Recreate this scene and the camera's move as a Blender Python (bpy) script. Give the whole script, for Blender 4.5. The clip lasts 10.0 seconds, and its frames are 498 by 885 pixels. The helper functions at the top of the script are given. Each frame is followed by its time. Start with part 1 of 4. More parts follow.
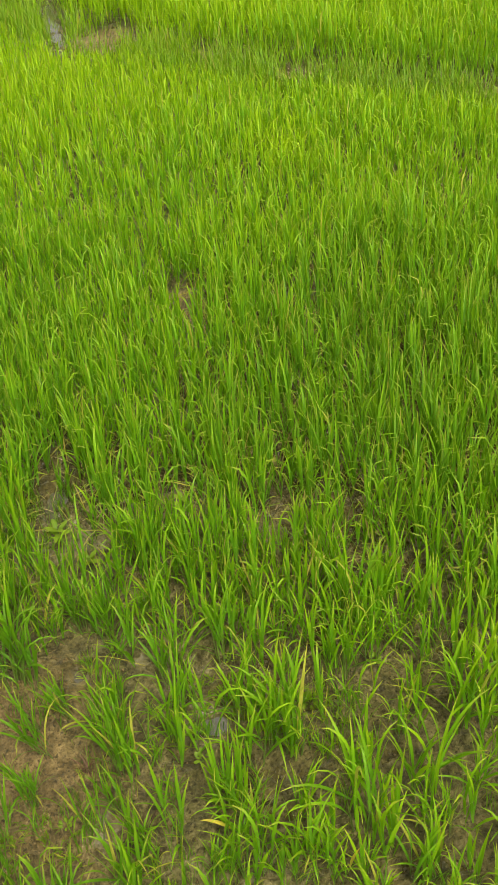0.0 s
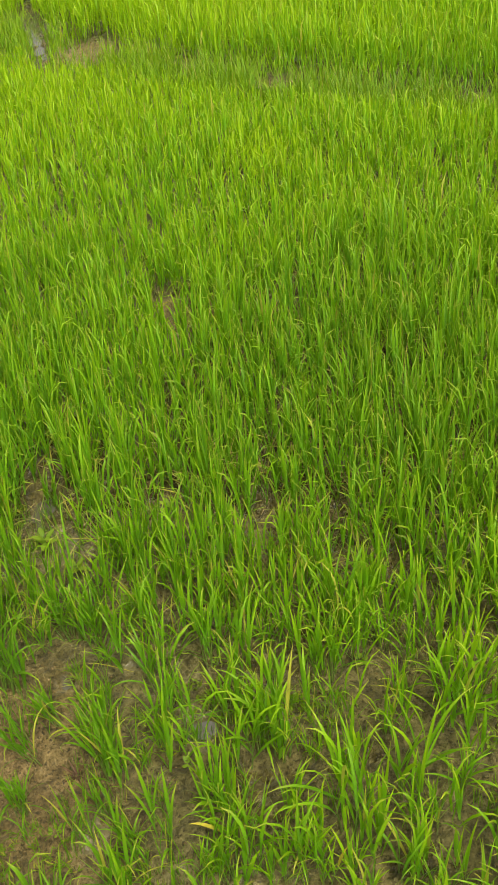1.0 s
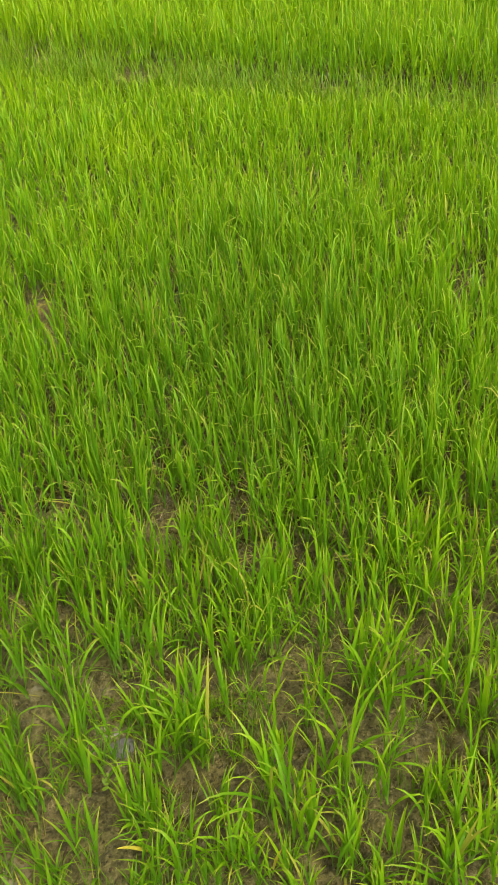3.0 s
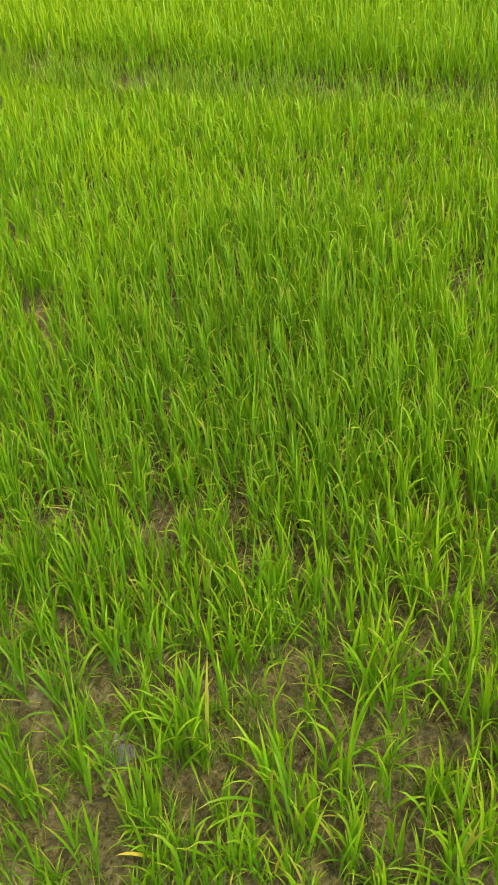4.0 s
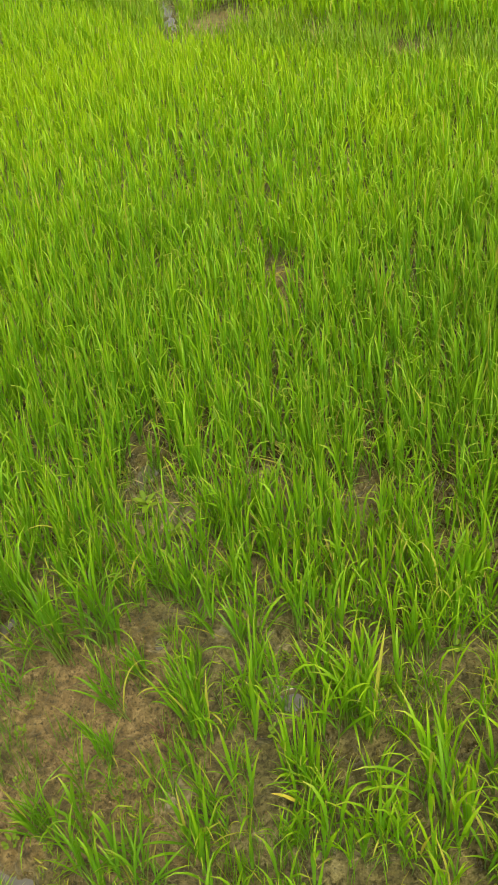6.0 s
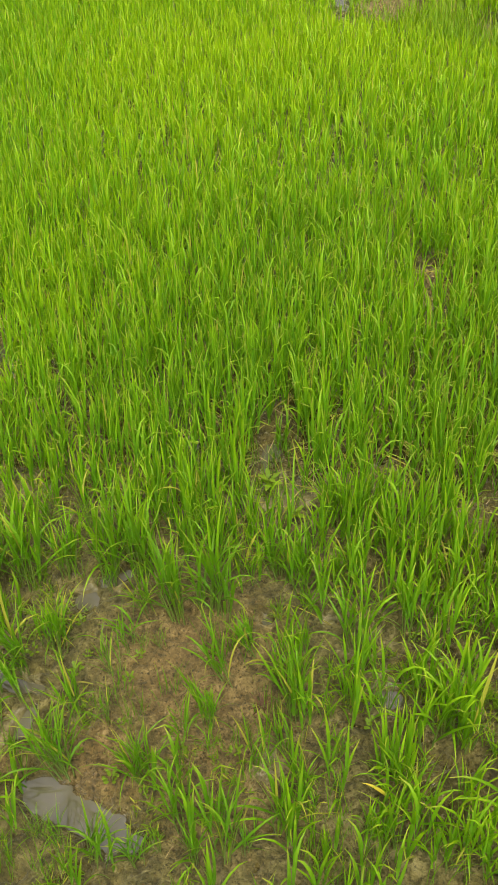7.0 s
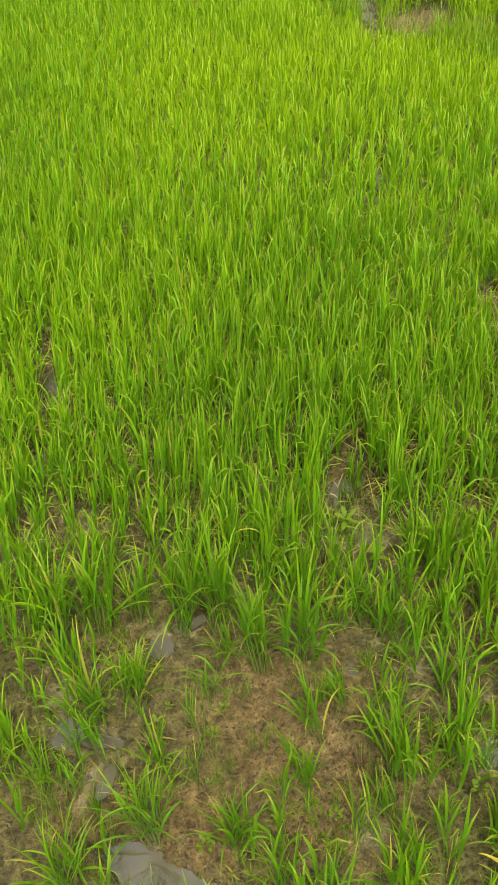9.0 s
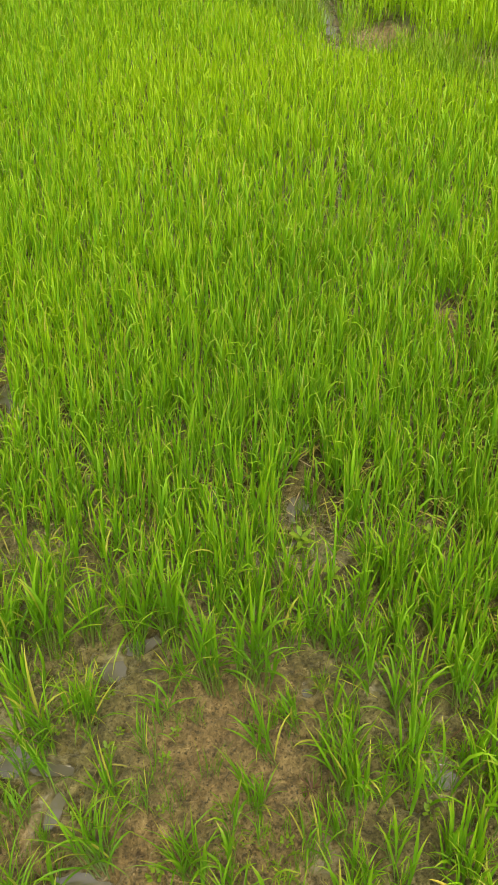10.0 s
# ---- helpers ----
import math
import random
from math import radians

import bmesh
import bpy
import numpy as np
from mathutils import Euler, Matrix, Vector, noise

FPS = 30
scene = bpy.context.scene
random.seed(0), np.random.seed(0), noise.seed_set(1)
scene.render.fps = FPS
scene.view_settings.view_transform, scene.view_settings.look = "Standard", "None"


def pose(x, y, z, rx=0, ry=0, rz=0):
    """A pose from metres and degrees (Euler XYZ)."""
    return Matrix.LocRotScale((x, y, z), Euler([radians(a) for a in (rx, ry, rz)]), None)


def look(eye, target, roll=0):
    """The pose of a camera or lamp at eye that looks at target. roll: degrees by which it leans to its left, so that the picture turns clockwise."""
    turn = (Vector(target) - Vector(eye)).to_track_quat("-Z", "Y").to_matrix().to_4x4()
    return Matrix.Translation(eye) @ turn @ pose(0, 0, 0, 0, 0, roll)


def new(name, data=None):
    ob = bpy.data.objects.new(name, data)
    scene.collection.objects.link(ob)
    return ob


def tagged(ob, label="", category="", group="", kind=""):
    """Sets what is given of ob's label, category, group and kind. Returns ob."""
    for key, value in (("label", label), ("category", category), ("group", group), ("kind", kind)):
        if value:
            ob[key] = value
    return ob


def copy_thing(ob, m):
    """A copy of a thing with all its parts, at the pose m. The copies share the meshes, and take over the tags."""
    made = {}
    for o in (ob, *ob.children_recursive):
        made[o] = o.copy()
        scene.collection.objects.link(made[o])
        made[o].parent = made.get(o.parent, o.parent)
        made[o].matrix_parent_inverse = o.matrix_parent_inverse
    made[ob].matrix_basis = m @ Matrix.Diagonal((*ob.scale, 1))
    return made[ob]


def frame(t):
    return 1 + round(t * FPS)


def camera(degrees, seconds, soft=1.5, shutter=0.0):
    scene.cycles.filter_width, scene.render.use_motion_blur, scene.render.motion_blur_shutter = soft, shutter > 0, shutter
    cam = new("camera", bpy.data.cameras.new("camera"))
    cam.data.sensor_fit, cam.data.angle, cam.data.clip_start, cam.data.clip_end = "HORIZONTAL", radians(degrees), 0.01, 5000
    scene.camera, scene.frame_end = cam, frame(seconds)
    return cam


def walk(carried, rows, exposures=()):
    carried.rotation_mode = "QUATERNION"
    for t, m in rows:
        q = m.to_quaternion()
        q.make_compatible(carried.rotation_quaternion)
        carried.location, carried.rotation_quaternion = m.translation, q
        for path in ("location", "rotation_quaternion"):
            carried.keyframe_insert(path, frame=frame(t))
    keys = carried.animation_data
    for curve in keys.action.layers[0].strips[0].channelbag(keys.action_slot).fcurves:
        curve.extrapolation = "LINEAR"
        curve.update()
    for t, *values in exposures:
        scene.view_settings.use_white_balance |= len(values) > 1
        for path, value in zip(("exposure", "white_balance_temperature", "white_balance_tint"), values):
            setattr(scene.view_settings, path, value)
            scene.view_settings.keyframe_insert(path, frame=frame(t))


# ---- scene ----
cam = camera(34.7, 10.0, soft=1.05)
PATH = [
    (0, (0.056, 0.315, 1.501), (-0.009, 1.748, 0.108), -5.5),
    (0.5, (0.066, 0.306, 1.502), (0.008, 1.745, 0.114), -5.6),
    (1, (0.075, 0.299, 1.504), (0.03, 1.747, 0.124), -6.0),
    (1.5, (0.07, 0.297, 1.504), (0.049, 1.746, 0.126), -6.1),
    (2, (0.047, 0.302, 1.505), (0.037, 1.749, 0.124), -5.9),
    (2.5, (0.033, 0.319, 1.497), (0.056, 1.763, 0.114), -4.9),
    (3, (0.035, 0.335, 1.48), (0.295, 1.741, 0.082), -1.7),
    (3.2, (0.024, 0.339, 1.479), (0.338, 1.732, 0.079), -1.2),
    (4.3, (0.075, 0.326, 1.469), (0.262, 1.758, 0.086), -3.8),
    (4.5, (0.096, 0.322, 1.465), (0.235, 1.76, 0.082), -4.2),
    (5, (0.154, 0.3, 1.451), (0.224, 1.738, 0.062), -4.8),
    (5.5, (0.142, 0.299, 1.453), (0.091, 1.728, 0.056), -7.2),
    (6, (0.093, 0.309, 1.465), (-0.235, 1.713, 0.078), -11.0),
    (6.2, (0.072, 0.307, 1.459), (-0.353, 1.686, 0.074), -11.3),
    (7.3, (-0.032, 0.269, 1.538), (-0.58, 1.588, 0.139), -7.5),
    (7.5, (-0.05, 0.272, 1.543), (-0.605, 1.591, 0.146), -7.1),
    (8, (-0.134, 0.287, 1.559), (-0.69, 1.608, 0.164), -6.8),
    (8.5, (-0.193, 0.309, 1.546), (-0.765, 1.635, 0.162), -7.6),
    (9, (-0.229, 0.322, 1.535), (-0.743, 1.665, 0.145), -7.4),
    (9.5, (-0.246, 0.33, 1.533), (-0.683, 1.692, 0.135), -5.6),
    (10, (-0.202, 0.36, 1.545), (-0.645, 1.734, 0.161), -5.3),
]
walk(cam, [(t, look(eye, target, roll)) for t, eye, target, roll in PATH], [(0, -0.13)])

# ---- light ----
world = bpy.data.worlds.new("overcast_sky")
scene.world = world
world.use_nodes = True
wn = world.node_tree.nodes
sky = wn.new("ShaderNodeTexSky")
sky.sky_type = "NISHITA"
sky.sun_disc = False
sky.sun_elevation = radians(68)
sky.sun_rotation = radians(142)
sky.air_density, sky.dust_density, sky.ozone_density = 1.0, 6.0, 1.0
wn["Background"].inputs["Strength"].default_value = 0.235
veil = wn.new("ShaderNodeHueSaturation")  # thin cloud takes the blue out of the sky
veil.inputs["Saturation"].default_value = 0.03
world.node_tree.links.new(sky.outputs["Color"], veil.inputs["Color"])
world.node_tree.links.new(veil.outputs["Color"], wn["Background"].inputs["Color"])

sun_data = bpy.data.lights.new("sun", "SUN")
sun_data.energy, sun_data.angle, sun_data.color = 2.75, radians(28), (1.0, 0.94, 0.82)
sun = new("sun", sun_data)
sun.matrix_world = look((2.0, -2.6, 8.0), (0, 0, 0))

rng = np.random.default_rng(7)


# ---- materials ----
def material(name):
    mat = bpy.data.materials.new(name)
    mat.use_nodes = True
    nt = mat.node_tree
    nt.nodes.clear()
    out = nt.nodes.new("ShaderNodeOutputMaterial")
    return mat, nt, out


def node(nt, kind, **inputs):
    n = nt.nodes.new(kind)
    for key, value in inputs.items():
        slot = key.replace("_", " ")
        if hasattr(value, "is_output"):
            nt.links.new(value, n.inputs[slot])
        else:
            n.inputs[slot].default_value = value
    return n


def ramp(nt, fac, stops):
    r = nt.nodes.new("ShaderNodeValToRGB")
    els = r.color_ramp.elements
    while len(els) < len(stops):
        els.new(0.5)
    for el, (pos, col) in zip(els, stops):
        el.position, el.color = pos, (*col, 1)
    nt.links.new(fac, r.inputs["Fac"])
    return r.outputs["Color"]


def mix(nt, fac, a, b, blend="MIX"):
    m = nt.nodes.new("ShaderNodeMix")
    m.data_type, m.blend_type = "RGBA", blend
    for slot, value in ((0, fac), (6, a), (7, b)):
        if hasattr(value, "is_output"):
            nt.links.new(value, m.inputs[slot])
        elif slot == 0:
            m.inputs[0].default_value = value
        else:
            m.inputs[slot].default_value = (*value, 1)
    return m.outputs[2]


def calc(nt, op, a, b=0.5, clamp=False):
    m = nt.nodes.new("ShaderNodeMath")
    m.operation, m.use_clamp = op, clamp
    for i, value in enumerate((a, b)):
        if hasattr(value, "is_output"):
            nt.links.new(value, m.inputs[i])
        else:
            m.inputs[i].default_value = value
    return m.outputs[0]


# stands of deeper green and of paler, yellower rice: place, size, gain
# the widest far and near ones also paint brighter light over the far field
PATCHES = [((0.36, 2.05), 0.78, -0.32), ((-0.95, 2.75), 0.7, -0.16), ((0.14, 3.44), 0.22, 0.8), ((-1.3, 4.3), 1.3, 0.35), ((0.2, 6.2), 1.8, 0.30), ((0.9, 3.3), 0.7, 0.2), ((-0.6, 6.0), 3.4, 0.5), ((-0.3, 0.9), 1.5, -0.38), ((-0.55, 0.95), 0.55, -0.40), ((0.2, 1.6), 0.7, -0.12), ((0.25, 0.95), 0.75, 0.12), ((-0.15, 1.05), 0.50, 0.16), ((-0.75, 1.95), 0.6, -0.14), ((-1.35, 1.75), 0.5, 0.18)]


def leaf_material(name, greens, through_col, yellow=0.05, tip=0.5, singly=True, tip_light=0.40):
    """Thin blade: diffuse and gloss on the face, light let through, pale midrib, yellowing tips."""
    mat, nt, out = material(name)
    if singly:
        rnd = nt.nodes.new("ShaderNodeObjectInfo").outputs["Random"]
    else:
        rnd = nt.nodes.new("ShaderNodeNewGeometry").outputs["Random Per Island"]
    pos = nt.nodes.new("ShaderNodeNewGeometry").outputs["Position"]
    patch = node(nt, "ShaderNodeTexNoise", Vector=pos, Scale=0.9, Detail=3.0).outputs["Fac"]
    uv = nt.nodes.new("ShaderNodeUVMap").outputs["UV"]
    sep = node(nt, "ShaderNodeSeparateXYZ", Vector=uv)
    across, along = sep.outputs["X"], sep.outputs["Y"]
    shade = calc(nt, "ADD", calc(nt, "MULTIPLY", rnd, 0.65), calc(nt, "MULTIPLY", calc(nt, "SUBTRACT", patch, 0.33), 1.0), True)
    for (px, py), size, gain in PATCHES:
        d = nt.nodes.new("ShaderNodeVectorMath")
        d.operation = "DISTANCE"
        nt.links.new(pos, d.inputs[0])
        d.inputs[1].default_value = (px, py, 0.12)
        near = calc(nt, "SUBTRACT", 1.0, calc(nt, "DIVIDE", d.outputs["Value"], size), True)
        shade = calc(nt, "ADD", shade, calc(nt, "MULTIPLY", near, gain), True)
    col = ramp(nt, shade, [(0.0, greens[0]), (0.5, greens[1]), (1.0, greens[2])])
    # veins and blotches along the blade
    vein = node(nt, "ShaderNodeTexNoise", Vector=node(nt, "ShaderNodeMapping", Vector=uv, Scale=(14, 1.5, 1)).outputs[0], Scale=2.0, Detail=3.0).outputs["Fac"]
    col = mix(nt, calc(nt, "MULTIPLY", vein, 0.35), col, greens[2])
    rib = calc(nt, "LESS_THAN", calc(nt, "ABSOLUTE", calc(nt, "SUBTRACT", across, 0.5)), 0.07)
    col = mix(nt, calc(nt, "MULTIPLY", rib, 0.3), col, (0.24, 0.36, 0.05))
    # outer half yellower than the foot, brightened to paint light on canopy tops
    col = mix(nt, calc(nt, "MULTIPLY", calc(nt, "SUBTRACT", along, 0.3, True), calc(nt, "ADD", tip_light, calc(nt, "MULTIPLY", shade, 0.70))), col, greens[3])
    # sheath end paler, tip yellowed on some leaves, a few leaves straw all over
    col = mix(nt, calc(nt, "MULTIPLY", calc(nt, "SUBTRACT", 0.25, along, True), 1.6), col, (0.16, 0.25, 0.035))
    hop = calc(nt, "FRACT", calc(nt, "MULTIPLY", rnd, 37.7))
    tipped = calc(nt, "MULTIPLY", calc(nt, "GREATER_THAN", hop, 1.0 - tip), calc(nt, "SUBTRACT", calc(nt, "MULTIPLY", along, 3.2), 2.3, True))
    col = mix(nt, tipped, col, (0.42, 0.38, 0.05))
    straw = calc(nt, "GREATER_THAN", calc(nt, "FRACT", calc(nt, "MULTIPLY", rnd, 91.3)), 1.0 - yellow)
    old = ramp(nt, vein, [(0.35, (0.48, 0.46, 0.04)), (0.6, (0.40, 0.32, 0.06))])
    col = mix(nt, calc(nt, "MULTIPLY", straw, 0.85), col, old)
    face = node(nt, "ShaderNodeBsdfPrincipled", Base_Color=col, Roughness=0.42)
    face.inputs["Specular IOR Level"].default_value = 0.18
    bump = node(nt, "ShaderNodeBump", Height=vein, Strength=0.25, Distance=0.002)
    nt.links.new(bump.outputs[0], face.inputs["Normal"])
    glow = node(nt, "ShaderNodeBsdfTranslucent", Color=mix(nt, 0.55, col, through_col))
    both = nt.nodes.new("ShaderNodeMixShader")
    both.inputs[0].default_value = 0.36
    nt.links.new(face.outputs[0], both.inputs[1])
    nt.links.new(glow.outputs[0], both.inputs[2])
    nt.links.new(both.outputs[0], out.inputs["Surface"])
    return mat


GREENS = [(0.030, 0.150, 0.009), (0.100, 0.300, 0.006), (0.280, 0.46, 0.004), (0.410, 0.535, 0.004)]
THROUGH = (0.42, 0.68, 0.004)
leaf_mat = leaf_material("rice_leaf", GREENS, THROUGH, 0.045, 0.7, tip_light=0.30)
crop_mat = leaf_material("rice_leaf_mass", GREENS, THROUGH, 0.010, 0.55, singly=False)
grass_mat = leaf_material("sedge_leaf", [(0.050, 0.15, 0.005), (0.100, 0.240, 0.005), (0.19, 0.34, 0.006), (0.25, 0.39, 0.006)], (0.27, 0.46, 0.006), 0.05, 0.4, singly=False)
weed_mat = leaf_material("weed_leaf", [(0.12, 0.21, 0.012), (0.19, 0.29, 0.014), (0.22, 0.32, 0.02), (0.24, 0.33, 0.02)], (0.3, 0.45, 0.02), 0.0, 0.1)


def culm_material():
    mat, nt, out = material("rice_culm")
    rnd = nt.nodes.new("ShaderNodeObjectInfo").outputs["Random"]
    uv = nt.nodes.new("ShaderNodeUVMap").outputs["UV"]
    grain = node(nt, "ShaderNodeTexNoise", Vector=node(nt, "ShaderNodeMapping", Vector=uv, Scale=(9, 2, 1)).outputs[0], Scale=3.0, Detail=3.0).outputs["Fac"]
    col = ramp(nt, grain, [(0.3, (0.07, 0.13, 0.012)), (0.7, (0.17, 0.27, 0.03))])
    col = mix(nt, calc(nt, "MULTIPLY", rnd, 0.5), col, (0.15, 0.15, 0.03))
    bsdf = node(nt, "ShaderNodeBsdfPrincipled", Base_Color=col, Roughness=0.5)
    nt.links.new(bsdf.outputs[0], out.inputs["Surface"])
    return mat


culm_mat = culm_material()


def mud_material():
    """Silty mud: brown, with clay patches, wet sheen by the puddles, crumbs and a skin of algae."""
    mat, nt, out = material("paddy_mud")
    pos = nt.nodes.new("ShaderNodeNewGeometry").outputs["Position"]
    clay = nt.nodes.new("ShaderNodeAttribute")
    clay.attribute_name = "clay"
    wet = nt.nodes.new("ShaderNodeAttribute")
    wet.attribute_name = "wet"
    big = node(nt, "ShaderNodeTexNoise", Vector=pos, Scale=5.0, Detail=5.0).outputs["Fac"]
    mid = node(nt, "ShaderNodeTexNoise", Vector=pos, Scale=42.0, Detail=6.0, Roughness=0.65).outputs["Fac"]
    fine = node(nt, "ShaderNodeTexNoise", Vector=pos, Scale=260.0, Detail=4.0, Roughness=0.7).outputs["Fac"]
    # dark stops fall in the bump's lows: silt tone plus painted crease shade
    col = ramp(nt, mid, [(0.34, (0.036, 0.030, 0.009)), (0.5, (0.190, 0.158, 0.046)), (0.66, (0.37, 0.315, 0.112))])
    col = mix(nt, calc(nt, "MULTIPLY", big, 0.55), col, (0.178, 0.150, 0.046))
    red = ramp(nt, mid, [(0.32, (0.085, 0.050, 0.016)), (0.52, (0.31, 0.200, 0.068)), (0.70, (0.47, 0.325, 0.130))])
    edge = calc(nt, "ADD", clay.outputs["Fac"], calc(nt, "MULTIPLY", calc(nt, "SUBTRACT", mid, 0.5), 0.7), True)
    col = mix(nt, edge, col, red)
    # dark crevices, and pits below: shade between crumbs put into the colour
    crevice = node(nt, "ShaderNodeTexVoronoi", Vector=mix(nt, 0.02, pos, node(nt, "ShaderNodeTexNoise", Vector=pos, Scale=25.0, Detail=3.0).outputs["Color"]), Scale=75.0).outputs["Distance"]
    col = mix(nt, calc(nt, "MULTIPLY", calc(nt, "SUBTRACT", crevice, 0.46, True), 1.0, True), col, (0.055, 0.045, 0.014))
    algae = calc(nt, "MULTIPLY", calc(nt, "SUBTRACT", node(nt, "ShaderNodeTexNoise", Vector=pos, Scale=11.0, Detail=6.0, Roughness=0.7).outputs["Fac"], 0.52, True), 3.0, True)
    col = mix(nt, calc(nt, "MULTIPLY", algae, 0.30), col, (0.135, 0.148, 0.020))
    col = mix(nt, calc(nt, "MULTIPLY", calc(nt, "SUBTRACT", fine, 0.5, True), 1.0), col, (0.38, 0.30, 0.14))
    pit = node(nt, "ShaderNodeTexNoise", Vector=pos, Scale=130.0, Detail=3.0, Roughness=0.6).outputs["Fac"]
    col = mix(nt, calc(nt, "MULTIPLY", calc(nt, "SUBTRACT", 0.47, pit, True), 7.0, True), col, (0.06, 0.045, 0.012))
    # darker where wet; further in this also stands for shade under the crop
    soaked_and_shaded = mix(nt, 1.0, col, (0.58, 0.56, 0.52), "MULTIPLY")
    col = mix(nt, wet.outputs["Fac"], col, soaked_and_shaded)
    # a skin of silty water, too thin to be a puddle
    film = nt.nodes.new("ShaderNodeAttribute")
    film.attribute_name = "film"
    skin = calc(nt, "MULTIPLY", calc(nt, "SUBTRACT", calc(nt, "ADD", film.outputs["Fac"], calc(nt, "MULTIPLY", calc(nt, "SUBTRACT", mid, 0.5), 1.6)), 0.35, True), 1.6, True)
    col = mix(nt, calc(nt, "MULTIPLY", skin, 0.6), col, (0.150, 0.128, 0.056))
    rough = node(nt, "ShaderNodeMapRange", Value=calc(nt, "ADD", calc(nt, "MAXIMUM", wet.outputs["Fac"], calc(nt, "MULTIPLY", skin, 0.66)), calc(nt, "MULTIPLY", calc(nt, "SUBTRACT", mid, 0.5), 0.6), True))
    rough.inputs["To Min"].default_value, rough.inputs["To Max"].default_value = 0.56, 0.12
    relief = calc(nt, "ADD", calc(nt, "MULTIPLY", mid, 1.0), calc(nt, "ADD", calc(nt, "MULTIPLY", fine, 0.35), calc(nt, "SUBTRACT", calc(nt, "MULTIPLY", pit, 0.5), calc(nt, "MULTIPLY", crevice, 0.35))))
    bump = node(nt, "ShaderNodeBump", Height=relief, Strength=calc(nt, "SUBTRACT", 0.85, calc(nt, "ADD", calc(nt, "MULTIPLY", wet.outputs["Fac"], 0.25), calc(nt, "MULTIPLY", skin, 0.52))), Distance=0.032)
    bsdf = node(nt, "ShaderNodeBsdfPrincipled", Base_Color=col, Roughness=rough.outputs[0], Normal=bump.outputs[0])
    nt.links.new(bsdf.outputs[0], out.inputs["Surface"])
    return mat


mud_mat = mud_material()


def water_material():
    mat, nt, out = material("muddy_water")
    pos = nt.nodes.new("ShaderNodeNewGeometry").outputs["Position"]
    silt = node(nt, "ShaderNodeTexNoise", Vector=pos, Scale=14.0, Detail=5.0).outputs["Fac"]
    col = ramp(nt, silt, [(0.3, (0.075, 0.064, 0.036)), (0.7, (0.115, 0.098, 0.058))])
    ripple = node(nt, "ShaderNodeTexNoise", Vector=pos, Scale=30.0, Detail=2.0).outputs["Fac"]
    bump = node(nt, "ShaderNodeBump", Height=ripple, Strength=0.05, Distance=0.004)
    bsdf = node(nt, "ShaderNodeBsdfPrincipled", Base_Color=col, Roughness=0.02, IOR=2.0, Normal=bump.outputs[0])
    nt.links.new(bsdf.outputs[0], out.inputs["Surface"])
    return mat


water_mat = water_material()


def plain_material(name, dark, light, roughness, scale):
    mat, nt, out = material(name)
    pos = nt.nodes.new("ShaderNodeNewGeometry").outputs["Position"]
    n = node(nt, "ShaderNodeTexNoise", Vector=pos, Scale=scale, Detail=5.0, Roughness=0.65).outputs["Fac"]
    col = ramp(nt, n, [(0.32, dark), (0.68, light)])
    bump = node(nt, "ShaderNodeBump", Height=n, Strength=0.5, Distance=0.003)
    bsdf = node(nt, "ShaderNodeBsdfPrincipled", Base_Color=col, Roughness=roughness, Normal=bump.outputs[0])
    nt.links.new(bsdf.outputs[0], out.inputs["Surface"])
    return mat


crumb_mat = plain_material("soil_crumb", (0.10, 0.068, 0.022), (0.24, 0.165, 0.058), 0.85, 60.0)
straw_mat = plain_material("dead_straw", (0.24, 0.16, 0.06), (0.50, 0.38, 0.16), 0.7, 40.0)
stem_mat = plain_material("dry_stem", (0.14, 0.085, 0.03), (0.27, 0.18, 0.075), 0.75, 50.0)
yellow_mat = plain_material("yellowed_leaf", (0.42, 0.32, 0.02), (0.56, 0.49, 0.04), 0.5, 60.0)
twig_mat = plain_material("dead_stem", (0.05, 0.022, 0.008), (0.14, 0.065, 0.02), 0.75, 50.0)


# ---- the lie of the land ----
def hashed(ix, iy, seed):
    v = np.sin(ix * 127.1 + iy * 311.7 + seed * 74.7) * 43758.5453
    return v - np.floor(v)


def lumps(x, y, size, seed):
    """Smooth value noise, 0 to 1, with bumps of about that size."""
    x, y = np.asarray(x, float) / size, np.asarray(y, float) / size
    ix, iy = np.floor(x), np.floor(y)
    fx, fy = x - ix, y - iy
    fx, fy = fx * fx * (3 - 2 * fx), fy * fy * (3 - 2 * fy)
    a, b = hashed(ix, iy, seed), hashed(ix + 1, iy, seed)
    c, d = hashed(ix, iy + 1, seed), hashed(ix + 1, iy + 1, seed)
    return a + (b - a) * fx + (c - a) * fy + (a - b - c + d) * fx * fy


# hollows that hold water: x, y, half length, half width, turn in degrees
HOLLOWS = [(-0.695, 0.712, 0.075, 0.030, -4), (-0.600, 0.694, 0.105, 0.034, -13), (-0.818, 1.150, 0.040, 0.022, 20), (-0.764, 1.225, 0.070, 0.024, 56),
           (-0.936, 0.922, 0.026, 0.046, 10), (-0.872, 0.912, 0.046, 0.020, 10), (-0.822, 0.840, 0.013, 0.032, 6), (-0.104, 1.060, 0.036, 0.016, 10),
           (-0.391, 1.184, 0.018, 0.018, 0), (-0.840, 0.585, 0.040, 0.026, 0), (-0.513, 1.66, 0.026, 0.10, 5), (-1.46, 1.93, 0.032, 0.19, 32)]
